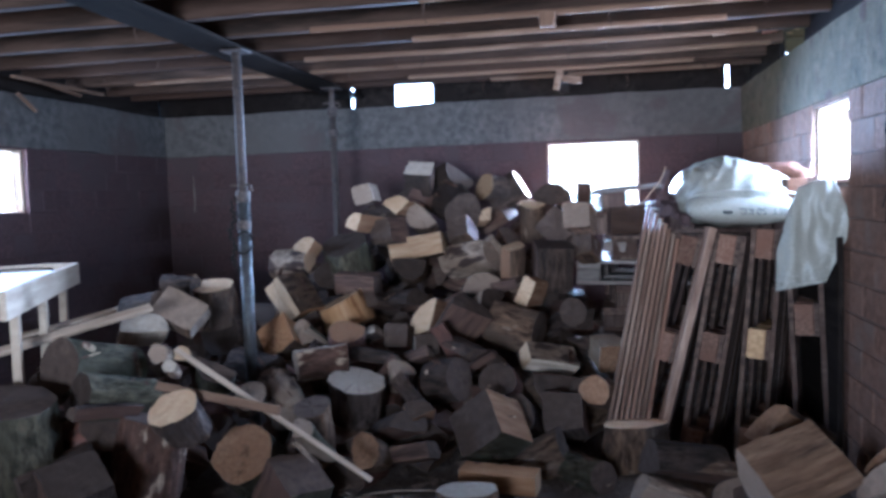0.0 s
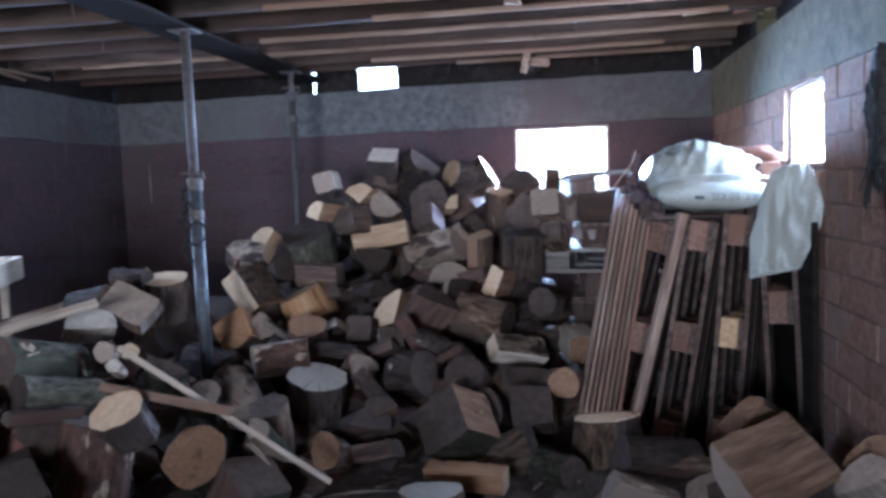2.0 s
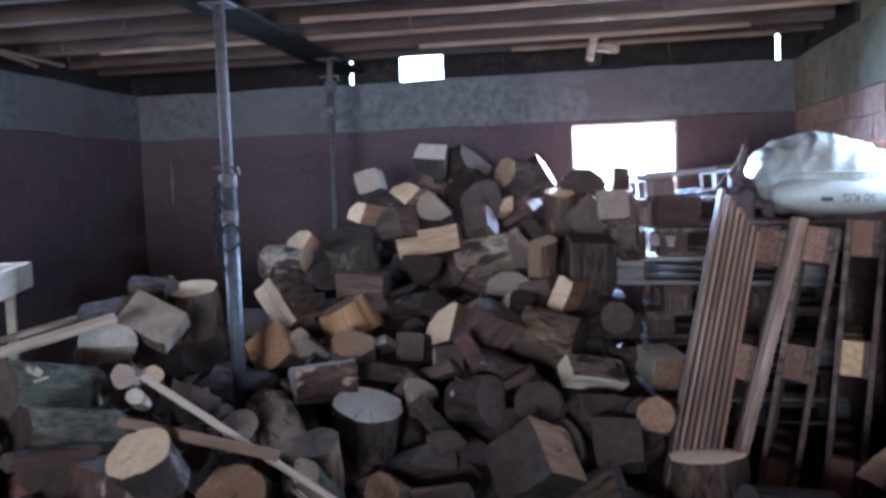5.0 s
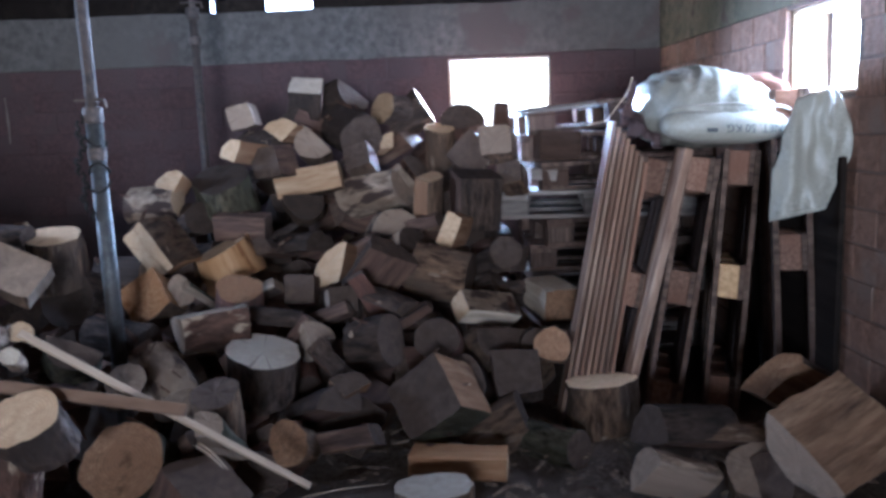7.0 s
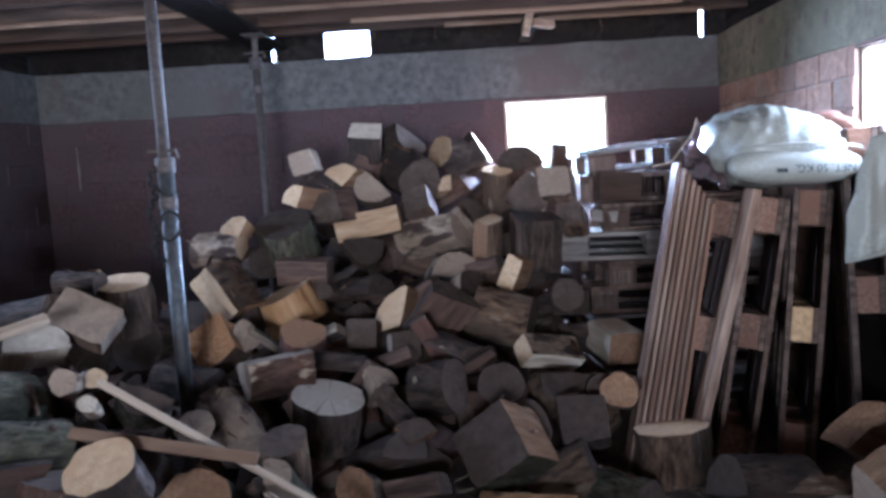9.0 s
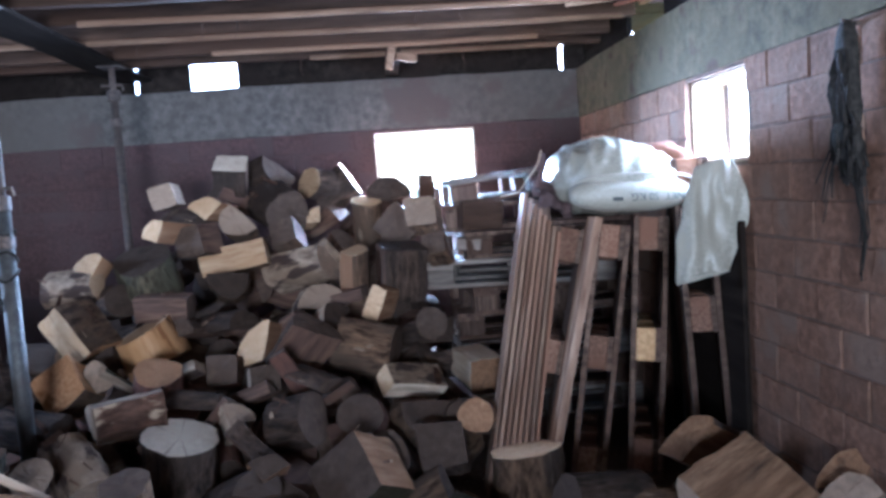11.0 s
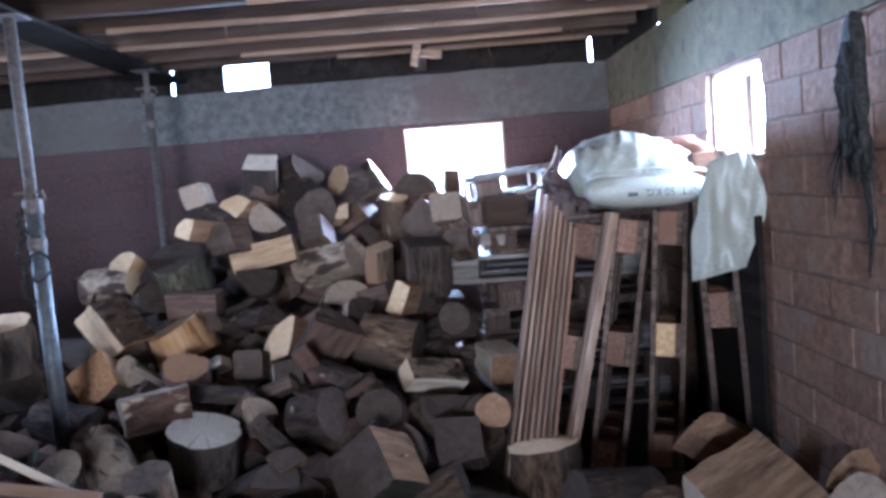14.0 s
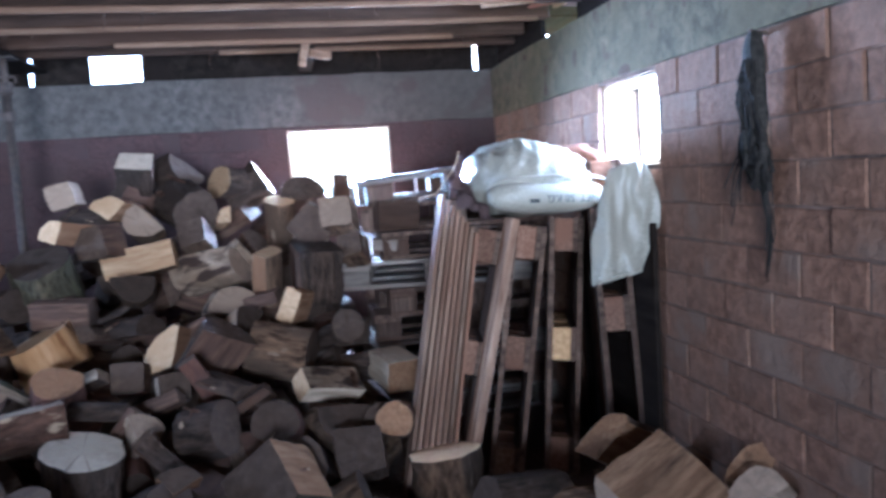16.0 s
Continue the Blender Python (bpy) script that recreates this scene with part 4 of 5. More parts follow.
def section(kind, r, rnd):
    """Outline of a log's cross-section: points and whether each edge is bark."""
    out = []
    ph = rnd.uniform(0, 6.28)
    k2, k3, k5 = rnd.uniform(0.02, 0.1), rnd.uniform(0.01, 0.06), rnd.uniform(0.0, 0.035)
    wob = lambda a: r * (1 + k2 * math.sin(2 * a + ph) + k3 * math.sin(3 * a + 2 * ph) + k5 * math.sin(5 * a + 3 * ph) + 0.015 * math.sin(9 * a + ph))
    if kind == "round":
        n = 30
        return [(wob(k * math.tau / n) * math.cos(k * math.tau / n), wob(k * math.tau / n) * math.sin(k * math.tau / n), True) for k in range(n)]
    if kind in ("half", "quarter"):
        span = math.pi if kind == "half" else math.pi * 0.58
        n = 18
        arc = [(wob(k * span / n) * math.cos(k * span / n), wob(k * span / n) * math.sin(k * span / n)) for k in range(n + 1)]
        out = [(*p, True) for p in arc[:-1]] + [(*arc[-1], False)]
        last, first = Vector(arc[-1]), Vector(arc[0])
        heart = Vector((rnd.uniform(-0.1, 0.1) * r, -0.08 * r if kind == "half" else rnd.uniform(-0.05, 0.1) * r))
        for a, b in ((last, heart), (heart, first)):
            for k in range(5):
                if k or a is heart:
                    q = a.lerp(b, k / 5)
                    out.append((q.x, q.y, False))
        mid = Vector((sum(p[0] for p in out), sum(p[1] for p in out))) / len(out)
        return [(p[0] - mid.x, p[1] - mid.y, p[2]) for p in out]
    w, h = r * 0.92, r * (0.92 if kind == "block" else 0.55)
    corners = [Vector((s * w * rnd.uniform(0.88, 1.1), t * h * rnd.uniform(0.88, 1.1))) for s, t in ((1, -1), (1, 1), (-1, 1), (-1, -1))]
    for i in range(4):
        a, b = corners[i], corners[(i + 1) % 4]
        for k in range(6):
            q = a.lerp(b, min(max(k / 6, 0.03), 0.97))
            out.append((q.x, q.y, i == 3))
    return out


def firewood(kind, x, y, z, dia, length, yaw, pitch, roll=0, bark="brown", cut="light", split=None, note="", name="firewood_log", size=None):
    """One piece of firewood: bark, two sawn ends and, where it was split, the split faces."""
    global log_count
    log_count += 1
    rnd = random.Random(log_count)
    split = split or cut
    shape = {"round": "round unsplit", "half": "half-split", "quarter": "split", "block": "squared split", "slab": "flat split"}[kind]
    words = {"brown": "brown bark", "dark": "dark damp bark", "moss": "mossy bark", "pale": "pale flaking bark", "red": "red-brown bark", "patchy": "patchy torn bark", "bare": "no bark"}[bark]
    # dim: old ends whose colour also holds the heap's shade
    tone = {"light": "pale", "orange": "orange", "grey": "grey weathered", "dim": "dark old", "rust": "rusty brown", "pale": "pale dry"}[cut]
    top = thing(name, axis_pose(x, y, z, yaw, pitch, roll), note or f"{shape} log, {words}, {tone} sawn ends", "log", "firewood heap")
    pts = section(kind, dia / 2, rnd)
    if size:
        xs, ys = [q[0] for q in pts], [q[1] for q in pts]
        kx, ky = size[0] / (max(xs) - min(xs)), size[1] / (max(ys) - min(ys))
        pts = [(q[0] * kx, q[1] * ky, q[2]) for q in pts]
    n, rings = len(pts), 9
    seed = Vector((log_count * 3.7, log_count * 1.3, 0))
    slope = (rnd.uniform(-0.12, 0.12), rnd.uniform(-0.12, 0.12))
    slope2 = (rnd.uniform(-0.2, 0.2), rnd.uniform(-0.2, 0.2))
    if kind in ("block", "slab"):
        slope, slope2 = (slope[0] * 0.4, slope[1] * 0.4), (slope2[0] * 0.4, slope2[1] * 0.4)
    taper = rnd.uniform(-0.05, 0.05)
    bend = rnd.uniform(-0.03, 0.03) * length

    def spot(i, s):
        px, py, bk = pts[i % n]
        t = s * 2 - 1
        k = 1 + taper * t
        p = Vector((px * k, py * k, 0))
        rough = 0.068 if bk else 0.055
        nz = noise.noise(Vector((px / dia * 5, py / dia * 5, t * (1.5 if bk else 0.7))) + seed) + 0.5 * noise.noise(Vector((px / dia * 13, py / dia * 13, t * 3)) + seed)
        if bk:
            nz += 0.55 * noise.noise(Vector((px / dia * 30, py / dia * 30, t * 2.5)) + seed)
        p *= 1 + rough * nz
        p.x += bend * (1 - t * t)
        sl = slope if t > 0 else slope2
        p.z = t * (length / 2 + (p.x * sl[0] + p.y * sl[1]))
        return p

    ring_at = [k / (rings - 1) for k in range(rings)]
    for nm, flag, mat in (("bark", True, BARK[bark]), ("split_face", False, SPLIT[split])):
        idx = [i for i in range(n) if pts[i][2] is flag]
        if not idx:
            continue
        bm = bmesh.new()
        grid = {}

        def vert(i, k):
            if (i % n, k) not in grid:
                grid[(i % n, k)] = bm.verts.new(spot(i, ring_at[k]))
            return grid[(i % n, k)]

        for i in idx:
            for k in range(rings - 1):
                bm.faces.new((vert(i, k), vert(i + 1, k), vert(i + 1, k + 1), vert(i, k + 1)))
        part(nm, bm, mat, top, smooth=flag)
    for s in (1.0, 0.0):
        bm = bmesh.new()
        hub = sum((spot(i, s) for i in range(n)), Vector()) / n
        outer = [bm.verts.new(spot(i, s)) for i in range(n)]
        inner = [bm.verts.new(hub.lerp(spot(i, s), 0.55) + Vector((0, 0, 0.006 * noise.noise(seed + Vector((i * 0.4, s, 0)))))) for i in range(n)]
        c = bm.verts.new(hub)
        for i in range(n):
            j = (i + 1) % n
            f1, f2 = (outer[i], outer[j], inner[j], inner[i]), (inner[i], inner[j], c)
            bm.faces.new(f1 if s else f1[::-1])
            bm.faces.new(f2 if s else f2[::-1])
        part("sawn_end", bm, CUT[cut], top)
    return top


log_count = 0


def heap_height(x, y):
    """Rough height of the heap over the floor plan, below the outer pieces."""
    back = float(np.interp(y, [3.4, 3.9, 4.2, 5.2, 5.7, 6.1, 6.4], [0.1, 0.26, 0.44, 0.74, 1.02, 1.3, 1.36]))
    back *= float(np.interp(x, [-2.3, -1.4, -0.8, -0.5, 0.6, 0.95, 1.3], [0.35, 0.55, 0.8, 1.0, 1.0, 0.6, 0.3]))
    front = 0.85 * math.exp(-(((x + 1.3) / 0.7) ** 2) - ((y - 3.8) / 0.9) ** 2)
    return max(back, front)


def fill_heap():
    """The inner pieces of the heap, on which the outer ones lie."""
    rnd = random.Random(11)
    y = 3.35
    while y < 6.35:
        x = -2.1
        while x < 1.25:
            px, py = x + rnd.uniform(-0.06, 0.06), y + rnd.uniform(-0.06, 0.06)
            z = heap_height(px, py) - 0.26
            while z > FLOOR + 0.05:
                d = rnd.uniform(0.19, 0.25)
                # dark bark and dim ends put the heap's inner shade into the colour
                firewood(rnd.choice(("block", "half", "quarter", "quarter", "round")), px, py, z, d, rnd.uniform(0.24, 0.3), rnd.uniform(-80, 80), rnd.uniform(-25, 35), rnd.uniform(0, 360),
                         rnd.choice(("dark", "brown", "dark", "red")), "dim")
                z -= 0.23
                if z < heap_height(px, py) - 0.5:
                    break
            x += 0.25
        y += 0.25




def bark_shards():
    """Curled strips of fallen bark and long splinters lying on the logs."""
    rnd = random.Random(31)
    bm = bmesh.new()
    bpy.context.view_layer.update()
    graph = bpy.context.evaluated_depsgraph_get()
    for i in range(520):
        x, y = rnd.uniform(-1.7, 1.1), rnd.uniform(3.35, 6.2)
        hit, spot, normal, _, ob, _ = scene.ray_cast(graph, Vector((x, y, 1.75)), Vector((0, 0, -1)))
        if not hit or ob.name.split(".")[0] not in ("bark", "split_face", "floor") or normal.z < 0.35:
            continue
        m = Matrix.Translation(spot + normal * 0.004) @ normal.to_track_quat("Z", "Y").to_matrix().to_4x4() @ pose(0, 0, 0, rnd.uniform(-14, 14), rnd.uniform(-14, 14), rnd.uniform(0, 360))
        length, width, curl = rnd.uniform(0.04, 0.13), rnd.choice((0.006, 0.01, 0.02, 0.035)), rnd.uniform(0.2, 0.6)
        grid = []
        for k in range(5):
            s = k / 4 - 0.5
            row = []
            for j in range(4):
                u = j / 3 - 0.5
                w = width * (1 - 0.6 * abs(s)) * (1 + 0.3 * noise.noise(Vector((i, k * 0.9, j * 0.7))))
                row.append(bm.verts.new(m @ Vector((s * length, u * w, curl * w * (0.25 - u * u) + 0.01 * noise.noise(Vector((i * 3.0, k, j)))))))
            grid.append(row)
        for k in range(4):
            for j in range(3):
                bm.faces.new((grid[k][j], grid[k + 1][j], grid[k + 1][j + 1], grid[k][j + 1]))
    bmesh.ops.solidify(bm, geom=bm.faces[:], thickness=0.005)
    ob = new("bark_shards", finish(bm, "bark_shards", BARK["patchy"]))
    tagged(ob, "curled bark strips and splinters fallen among the logs", "bark", kind="stuff")


firewood("block", -0.184, 5.931, 1.506, 0.199, 0.167, 17, 55, -14, "dark", "pale", split="dim")
firewood("block", -0.457, 5.590, 1.406, 0.128, 0.151, -5, 3, 15, "brown", "grey")
firewood("quarter", -0.255, 5.792, 1.339, 0.230, 0.218, -21, 9, 41, "red", "light", split="rust")
firewood("quarter", -0.460, 5.601, 1.235, 0.216, 0.246, -31, 8, 64, "brown", "light", split="rust")
firewood("block", -0.329, 5.638, 1.166, 0.181, 0.181, -20, 4, 11, "dark", "dim")
firewood("half", -0.143, 5.800, 1.229, 0.230, 0.171, 2, 19, 134, "brown", "grey")
firewood("round", 0.072, 5.939, 1.306, 0.262, 0.238, 30, -16, -5, "dark", "dim")
firewood("round", 0.316, 6.150, 1.423, 0.194, 0.194, -56, 9, 9, "dark", "light")
firewood("round", 0.391, 6.198, 1.379, 0.209, 0.236, 79, 36, -46, "dark", "light")
firewood("half", 0.725, 6.163, 1.320, 0.280, 0.267, -12, 20, 4, "red", "dim")
firewood("round", 0.561, 6.065, 1.191, 0.164, 0.257, 7, 70, -6, "brown", "light")
firewood("block", 0.741, 5.929, 1.154, 0.229, 0.223, -4, 5, 45, "dark", "dim")
firewood("quarter", 0.228, 5.980, 1.232, 0.161, 0.149, 25, 18, 82, "red", "light")
firewood("block", 0.122, 5.806, 1.136, 0.156, 0.205, -14, 27, 17, "brown", "dim", split="dim")
firewood("quarter", 0.500, 5.470, 0.945, 0.280, 0.262, 10, 74, -70, "brown", "light", split="rust")
firewood("block", -0.159, 5.707, 1.051, 0.171, 0.355, 90, 9, -13, "brown", "light")
firewood("round", -0.546, 5.420, 1.024, 0.299, 0.190, -13, 65, 12, "moss", "dim")
firewood("block", -0.422, 5.221, 0.881, 0.133, 0.255, 84, -2, 3, "dark", "dim")
firewood("half", -0.163, 5.495, 0.932, 0.232, 0.174, 9, 17, 177, "brown", "dim")
firewood("half", 0.213, 5.736, 0.961, 0.310, 0.334, 62, 12, 150, "pale", "grey", split="grey")
firewood("half", 0.290, 5.460, 0.830, 0.251, 0.200, 14, 12, -3, "pale", "grey")
firewood("quarter", -0.771, 5.348, 1.098, 0.180, 0.174, -0, 16, 60, "brown", "light")
firewood("round", -0.864, 5.306, 1.007, 0.157, 0.246, 83, 4, -5, "pale", "light")
firewood("block", -0.755, 5.050, 0.824, 0.260, 0.247, -16, -1, 126, "brown", "light", split="orange", size=(0.255, 0.122))
firewood("round", -0.486, 5.162, 0.700, 0.313, 0.195, -71, 68, 51, "bare", "light")
firewood("block", -0.724, 4.784, 0.626, 0.198, 0.178, -12, 25, 38, "brown", "orange", split="orange")
firewood("round", -0.646, 4.847, 0.628, 0.124, 0.155, 32, 27, -15, "brown", "grey")
firewood("half", -0.395, 4.470, 0.572, 0.305, 0.263, 110, 4, 168, "patchy", "grey", split="grey")
firewood("round", -0.345, 4.720, 0.620, 0.205, 0.145, 20, 62, -17, "red", "rust")
firewood("round", -0.188, 4.374, 0.406, 0.272, 0.205, 26, 73, -15, "dark", "pale")
firewood("quarter", -0.012, 4.546, 0.482, 0.184, 0.172, 27, 44, 1, "dark", "grey")
firewood("quarter", 0.032, 5.106, 0.684, 0.260, 0.164, -24, 16, 88, "red", "light", split="rust", size=(0.22, 0.145))
firewood("block", -0.112, 4.957, 0.609, 0.142, 0.155, -3, 18, 1, "red", "dim")
firewood("block", 0.082, 4.767, 0.592, 0.136, 0.146, 12, 18, 1, "red", "dim", split="grey")
firewood("half", 0.228, 4.962, 0.676, 0.242, 0.278, 67, 49, -51, "dark", "dim")
firewood("half", 0.304, 5.206, 0.736, 0.205, 0.216, 61, 33, 17, "pale", "dim")
firewood("quarter", 0.295, 4.700, 0.602, 0.189, 0.227, 50, -11, 40, "dark", "dim")
firewood("round", 0.522, 5.078, 0.639, 0.255, 0.285, 78, -12, 15, "brown", "dim")
firewood("block", 0.612, 5.290, 0.815, 0.130, 0.180, -25, 6, -22, "brown", "light", split="rust", size=(0.085, 0.165))
firewood("block", 0.723, 5.430, 0.945, 0.232, 0.272, 12, 81, -7, "dark", "dim", split="dim")
firewood("block", 0.924, 5.479, 1.041, 0.134, 0.151, -26, 29, 12, "brown", "dim")
firewood("round", 0.849, 5.254, 0.695, 0.155, 0.166, -4, 10, 1, "brown", "dim")
firewood("block", 1.030, 5.030, 0.513, 0.161, 0.313, 11, -2, 0, "brown", "rust", split="pale", size=(0.161, 0.137))
firewood("block", 0.715, 4.900, 0.500, 0.170, 0.290, -58, 14, 136, "pale", "light", split="pale", size=(0.13, 0.11))
firewood("round", 0.498, 4.587, 0.442, 0.176, 0.162, -8, 25, 3, "red", "dim")
firewood("half", 0.744, 4.706, 0.374, 0.278, 0.168, 25, 30, 170, "brown", "dim")
firewood("round", 0.980, 4.565, 0.409, 0.150, 0.164, -19, 19, 6, "brown", "rust")
firewood("block", 0.810, 4.516, 0.301, 0.203, 0.184, -7, 30, 4, "dark", "dim")
firewood("round", 1.139, 4.424, 0.200, 0.288, 0.201, -82, 87, 82, "brown", "light")
firewood("block", 0.484, 4.242, 0.318, 0.271, 0.233, -35, 25, 39, "moss", "dim", split="rust", size=(0.265, 0.24))
firewood("quarter", 0.148, 4.238, 0.388, 0.184, 0.188, 13, 30, 24, "red", "dim", split="rust")
firewood("round", 0.220, 4.506, 0.471, 0.207, 0.189, 72, 12, 1, "dark", "dim")
firewood("round", -0.022, 4.037, 0.250, 0.145, 0.161, -10, 26, 4, "brown", "rust")
firewood("round", -0.265, 3.974, 0.355, 0.158, 0.297, 14, 66, -13, "brown", "dim")
firewood("round", -0.538, 4.273, 0.427, 0.168, 0.276, 40, -28, 6, "pale", "grey")
firewood("round", -0.607, 4.066, 0.475, 0.130, 0.146, 30, 28, -14, "pale", "grey")
firewood("round", -0.606, 3.448, 0.564, 0.178, 0.150, 0, 51, -20, "dark", "light")
firewood("round", -0.955, 3.939, 0.709, 0.083, 0.125, 11, 18, -3, "brown", "grey")
firewood("round", -0.933, 4.039, 0.692, 0.069, 0.128, 40, 13, -9, "pale", "light")
firewood("round", -0.718, 3.606, 0.719, 0.051, 0.108, 17, 28, -8, "pale", "pale")
firewood("block", -1.097, 4.361, 0.845, 0.337, 0.083, 25, 39, -36, "brown", "grey", split="grey", size=(0.25, 0.17))
firewood("round", -1.112, 4.737, 0.823, 0.253, 0.227, 15, 84, 6, "brown", "light")
firewood("half", -1.246, 4.247, 0.769, 0.214, 0.163, 42, 32, -7, "pale", "pale")
firewood("round", -0.792, 4.561, 0.508, 0.190, 0.263, 67, -8, 9, "dark", "dim")
firewood("half", -0.754, 4.014, 0.592, 0.185, 0.173, 30, 30, 150, "moss", "dim")
firewood("round", -0.944, 3.560, 0.610, 0.180, 0.287, -37, 14, 15, "moss", "dim")
firewood("round", -1.254, 4.648, 0.943, 0.114, 0.181, 91, -3, 5, "dark", "dim")
firewood("round", -0.930, 5.020, 0.690, 0.178, 0.249, 73, 0, -1, "dark", "grey")
firewood("round", -1.056, 4.828, 0.637, 0.243, 0.238, -7, 16, 2, "dark", "dim")
firewood("half", -0.172, 4.598, 0.577, 0.094, 0.212, 81, -6, 9, "dark", "dim")
firewood("half", -0.154, 5.250, 0.779, 0.193, 0.231, 63, 7, -8, "dark", "dim")
firewood("half", -0.288, 5.209, 0.765, 0.154, 0.193, -35, 15, 9, "dark", "dim")
firewood("round", -0.710, 5.361, 0.906, 0.174, 0.204, 47, 9, -7, "dark", "dim")
firewood("round", -1.175, 3.761, 0.683, 0.222, 0.369, -14, 16, 3, "moss", "dim")
firewood("quarter", -0.900, 3.420, 0.600, 0.128, 0.260, -30, 10, 60, "dark", "dim")
firewood("round", -0.778, 3.501, 0.332, 0.269, 0.423, 120, 79, -117, "patchy", "dim")
firewood("round", -0.536, 3.919, 0.227, 0.262, 0.299, 6, 37, -17, "moss", "rust")
firewood("block", -0.300, 3.799, 0.150, 0.248, 0.238, 56, 60, -8, "moss", "dim")
firewood("block", -0.860, 3.170, 0.330, 0.220, 0.300, 35, 55, 16, "dark", "dim", split="dim")
firewood("round", -1.250, 3.300, 0.390, 0.360, 0.560, 20, 80, 5, "moss", "dim")
firewood("round", 0.453, 3.716, 0.153, 0.243, 0.147, 134, 88, -134, "brown", "pale")
firewood("block", 0.546, 4.041, 0.155, 0.120, 0.341, 79, 0, 8, "red", "light", split="orange", size=(0.1, 0.1))
firewood("round", 0.888, 4.253, 0.125, 0.149, 0.329, 38, 5, -3, "moss", "dim")
firewood("half", 1.225, 3.766, 0.201, 0.175, 0.236, -78, 21, 58, "pale", "grey")
firewood("half", 1.390, 3.892, 0.274, 0.168, 0.280, -86, 8, 31, "brown", "dim")
firewood("half", 1.650, 3.606, 0.374, 0.261, 0.330, -64, -14, 149, "brown", "grey", split="brown", size=(0.3, 0.15))
firewood("quarter", 2.033, 3.643, 0.359, 0.267, 0.290, -52, 40, 84, "brown", "rust", split="rust")
firewood("half", 1.974, 3.517, 0.328, 0.189, 0.246, -65, 40, 42, "brown", "grey")
firewood("round", 1.504, 3.795, 0.140, 0.199, 0.231, -23, 51, 18, "pale", "grey")
firewood("round", 1.557, 3.708, 0.139, 0.197, 0.236, -66, 33, 36, "brown", "dim")
firewood("half", -0.028, 6.140, 1.476, 0.260, 0.266, 48, 12, 150, "dark", "dim")
firewood("quarter", -0.197, 5.958, 1.359, 0.213, 0.258, -42, 20, 70, "dark", "dim")
firewood("half", -0.402, 5.797, 1.278, 0.188, 0.251, 55, -2, 2, "dark", "dim")
firewood("quarter", 0.294, 6.190, 1.212, 0.235, 0.269, 58, 25, 20, "red", "dim")
firewood("half", -0.030, 5.830, 0.971, 0.219, 0.250, -50, 15, 120, "dark", "dim")
firewood("quarter", 0.501, 6.357, 1.212, 0.243, 0.243, 50, 30, 60, "dark", "dim")
firewood("block", 0.883, 5.832, 1.206, 0.188, 0.188, -17, 20, 6, "brown", "grey")
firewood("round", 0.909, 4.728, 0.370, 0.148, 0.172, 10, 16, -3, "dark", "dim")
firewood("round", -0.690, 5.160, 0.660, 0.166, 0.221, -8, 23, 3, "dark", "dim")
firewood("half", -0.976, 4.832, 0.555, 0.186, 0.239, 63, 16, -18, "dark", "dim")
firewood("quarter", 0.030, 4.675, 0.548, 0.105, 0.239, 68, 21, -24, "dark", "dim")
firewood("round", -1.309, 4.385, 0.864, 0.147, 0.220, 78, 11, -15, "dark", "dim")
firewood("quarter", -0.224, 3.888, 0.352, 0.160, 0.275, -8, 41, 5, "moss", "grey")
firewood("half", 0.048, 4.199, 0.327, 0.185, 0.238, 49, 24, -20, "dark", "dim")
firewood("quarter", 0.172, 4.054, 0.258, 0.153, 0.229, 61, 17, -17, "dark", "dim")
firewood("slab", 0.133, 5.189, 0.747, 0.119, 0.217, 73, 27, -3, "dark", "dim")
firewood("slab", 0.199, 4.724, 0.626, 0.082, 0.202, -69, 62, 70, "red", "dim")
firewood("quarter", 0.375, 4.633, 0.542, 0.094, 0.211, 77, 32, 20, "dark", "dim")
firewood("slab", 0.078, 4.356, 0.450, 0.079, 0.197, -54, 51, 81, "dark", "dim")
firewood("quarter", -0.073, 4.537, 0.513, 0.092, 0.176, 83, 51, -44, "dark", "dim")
firewood("slab", 0.435, 5.394, 0.843, 0.114, 0.216, 68, 12, 6, "patchy", "dim")
firewood("slab", 0.356, 5.727, 1.022, 0.110, 0.215, -49, 42, 53, "pale", "grey")
firewood("slab", -0.289, 4.862, 0.618, 0.087, 0.204, 78, 24, -32, "dark", "grey")
firewood("quarter", -0.521, 4.782, 0.647, 0.086, 0.177, -44, 41, 29, "moss", "grey")
firewood("quarter", 1.720, 4.030, 0.390, 0.300, 0.220, -70, 32, 60, "dark", "rust", split="rust", size=(0.25, 0.12))
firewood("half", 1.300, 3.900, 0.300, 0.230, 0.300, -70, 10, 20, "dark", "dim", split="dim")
# added dark pieces that close a bright gap between the logs
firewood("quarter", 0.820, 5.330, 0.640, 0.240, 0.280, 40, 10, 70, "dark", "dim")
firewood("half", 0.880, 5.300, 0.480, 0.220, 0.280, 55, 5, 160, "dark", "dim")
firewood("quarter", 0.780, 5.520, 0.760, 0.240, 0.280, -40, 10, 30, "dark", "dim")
offcut(0.915, 5.5, 1.06, 0.1, 0.12, 0.07, 4, -6, 20, M_PALLETGREY, "grey sawn timber offcut lying on the firewood")
offcut(1.1, 5.56, 1.05, 0.13, 0.14, 0.06, -3, 5, -12, M_PALLETGREY, "pale grey timber offcut on the stacked pallets")
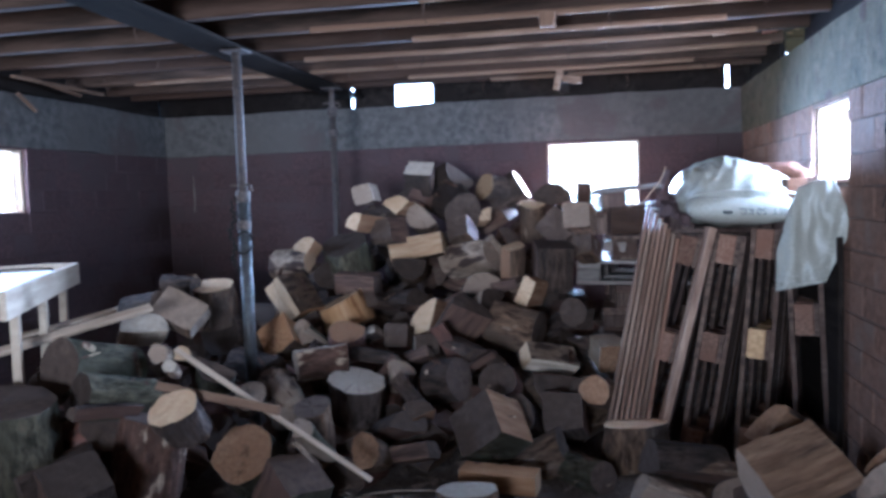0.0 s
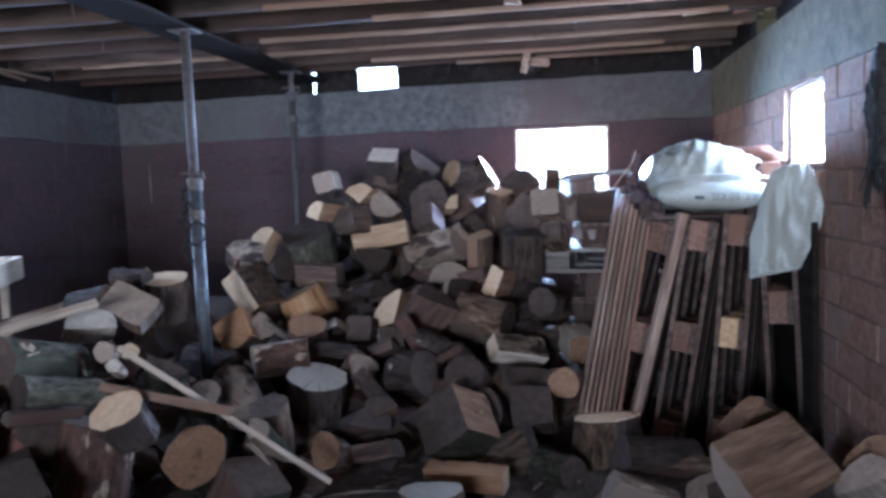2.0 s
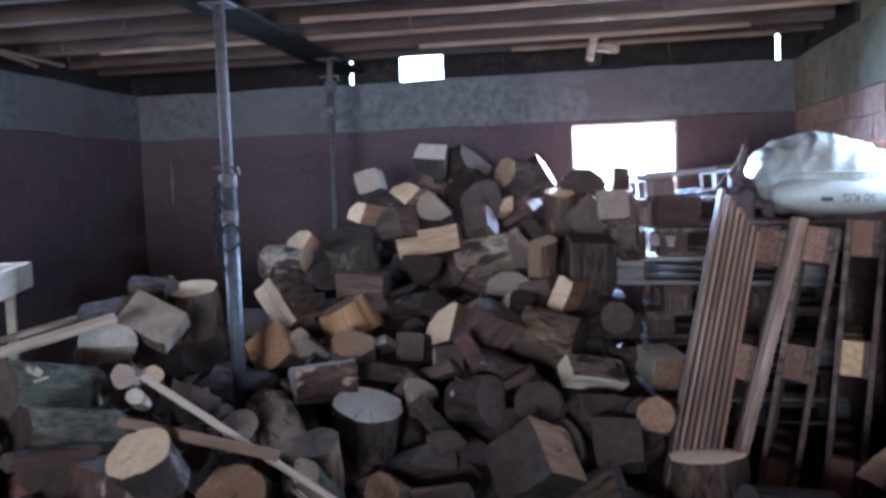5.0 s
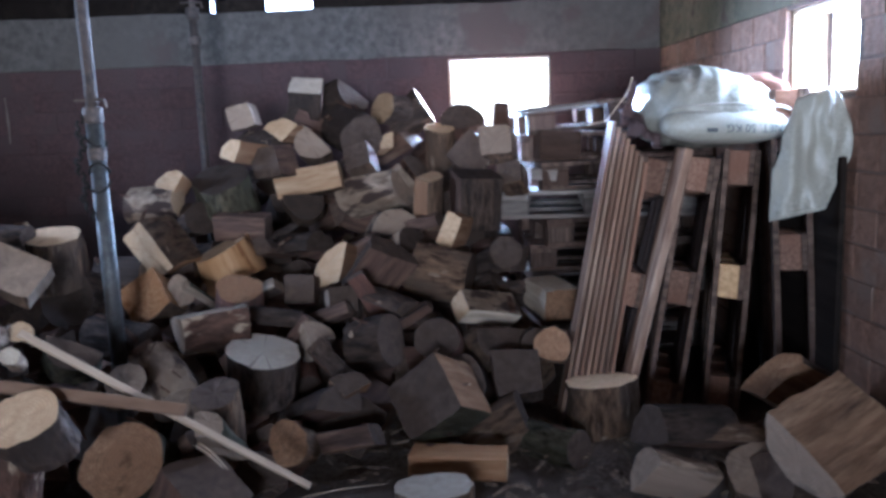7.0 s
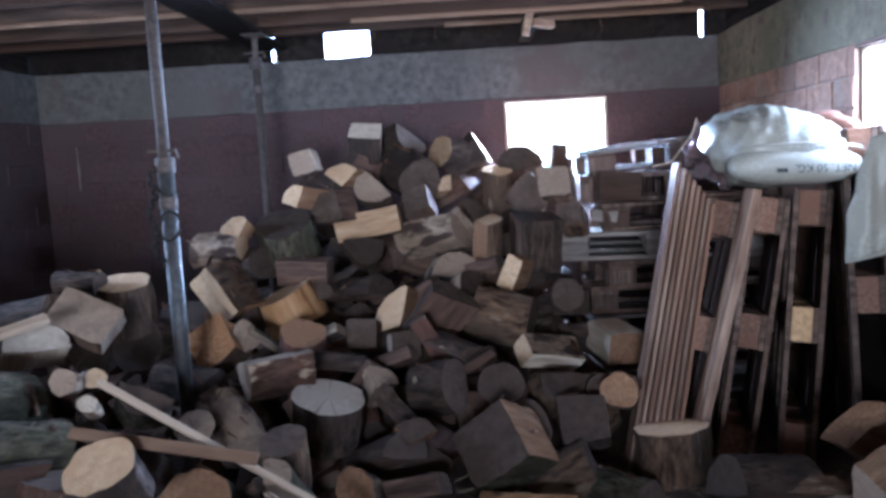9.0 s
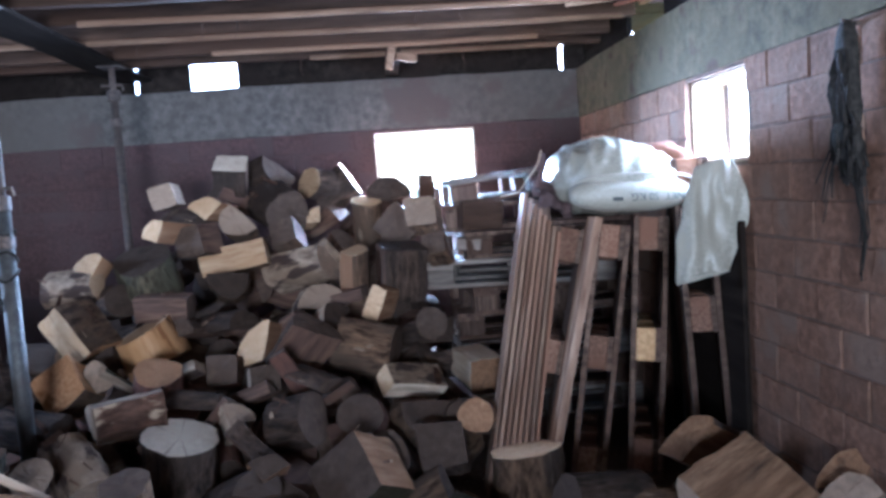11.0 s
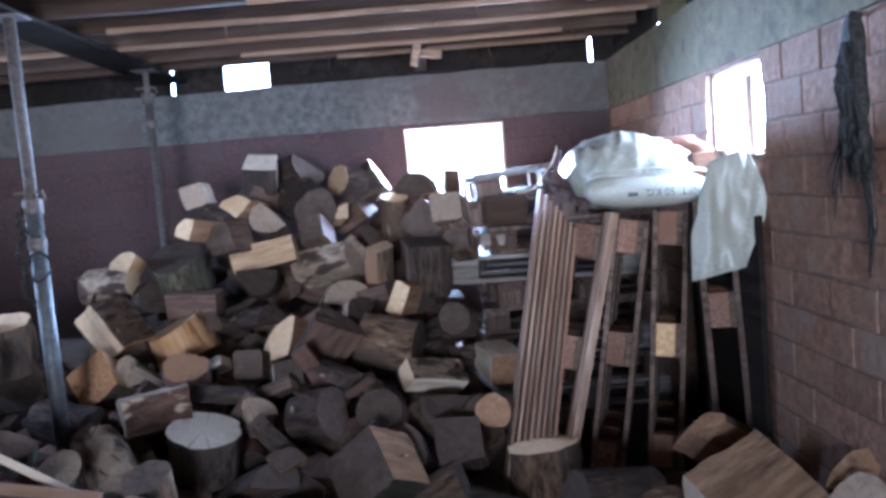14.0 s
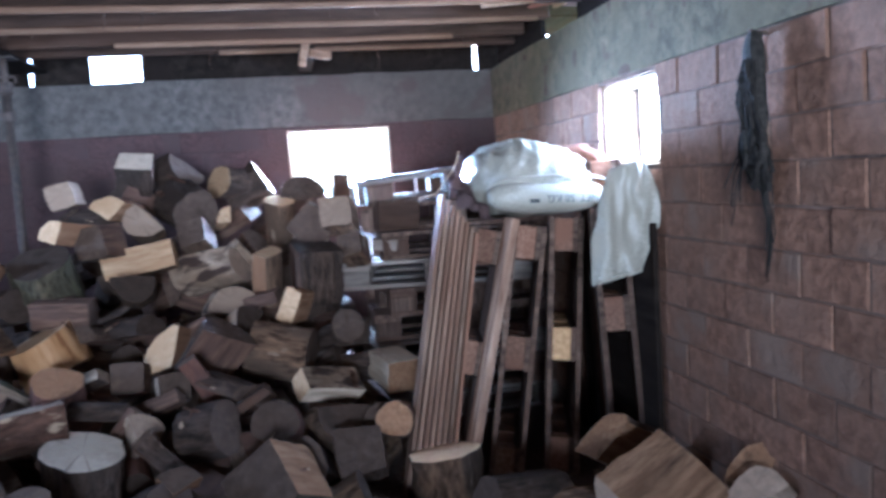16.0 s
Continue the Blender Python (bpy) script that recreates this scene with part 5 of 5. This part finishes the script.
offcut(1.16, 5.6, 1.2, 0.22, 0.2, 0.15, 0, 3, 8, M_OLDWOOD, "dark squared timber block on the stacked pallets")
offcut(0.907, 5.9, 1.33, 0.085, 0.06, 0.22, 3, 2, 10, M_OLDWOOD, "dark upright post end before the window")
fill_heap()
bark_shards()


def splinter(a, b, lift, label):
    """A long torn splinter that arches up a little between its two ends."""
    a, b = Vector(a), Vector(b)
    pts = [a.lerp(b, k / 6) + Vector((0, 0, lift * math.sin(math.pi * k / 6))) for k in range(7)]
    ob = new("splinter", finish(tube(bmesh.new(), [tuple(q) for q in pts], [0.001, 0.0025, 0.003, 0.003, 0.0028, 0.002, 0.001], 5), "splinter", M_PLANK))
    tagged(ob, label, "splinter", "loose splinters")


splinter((-0.257, 3.72, 0.4), (-0.175, 3.72, 0.31), 0.012, "long pale torn splinter lying across the mossy log")
splinter((-0.27, 3.72, 0.395), (-0.19, 3.73, 0.312), 0.006, "thin pale torn splinter beside another on the log")
splinter((-0.02, 3.86, 0.13), (0.3, 3.98, 0.115), 0.01, "long thin splinter lying on the dirt floor")
splinter((-0.12, 3.8, 0.125), (0.08, 3.86, 0.115), 0.008, "thin weathered splinter lying on the dirt floor")
# ---- small marks ----
drip = bmesh.new()
tube(drip, [(-2.137, FAR - 0.003, 1.603), (-2.133, FAR - 0.004, 1.460), (-2.137, FAR - 0.003, 1.317)], [0.004, 0.008, 0.003], 8)
tagged(new("plaster_drip", finish(drip, "plaster_drip", M_PALLETGREY)), "pale narrow plaster drip dried on the red wall", "drip", kind="structure")

# ---- blocks of the walls ----
BRICK = brick_mesh(M_BRICK)
DIM_BRICK = brick_mesh(M_DIMBRICK)
lay_bricks(wall_right, BRICK, "y", 2.2, FAR, FLOOR, BAND0, [SIDE_WIN], RIGHT, 1, 1)
lay_bricks(wall_far, DIM_BRICK, "x", LEFT, RIGHT, FLOOR, BAND0, [FAR_WIN], FAR, 1, 2)
lay_bricks(wall_left, DIM_BRICK, "y", 3.2, FAR, FLOOR, BAND0, [LEFT_WIN], LEFT, -1, 3)
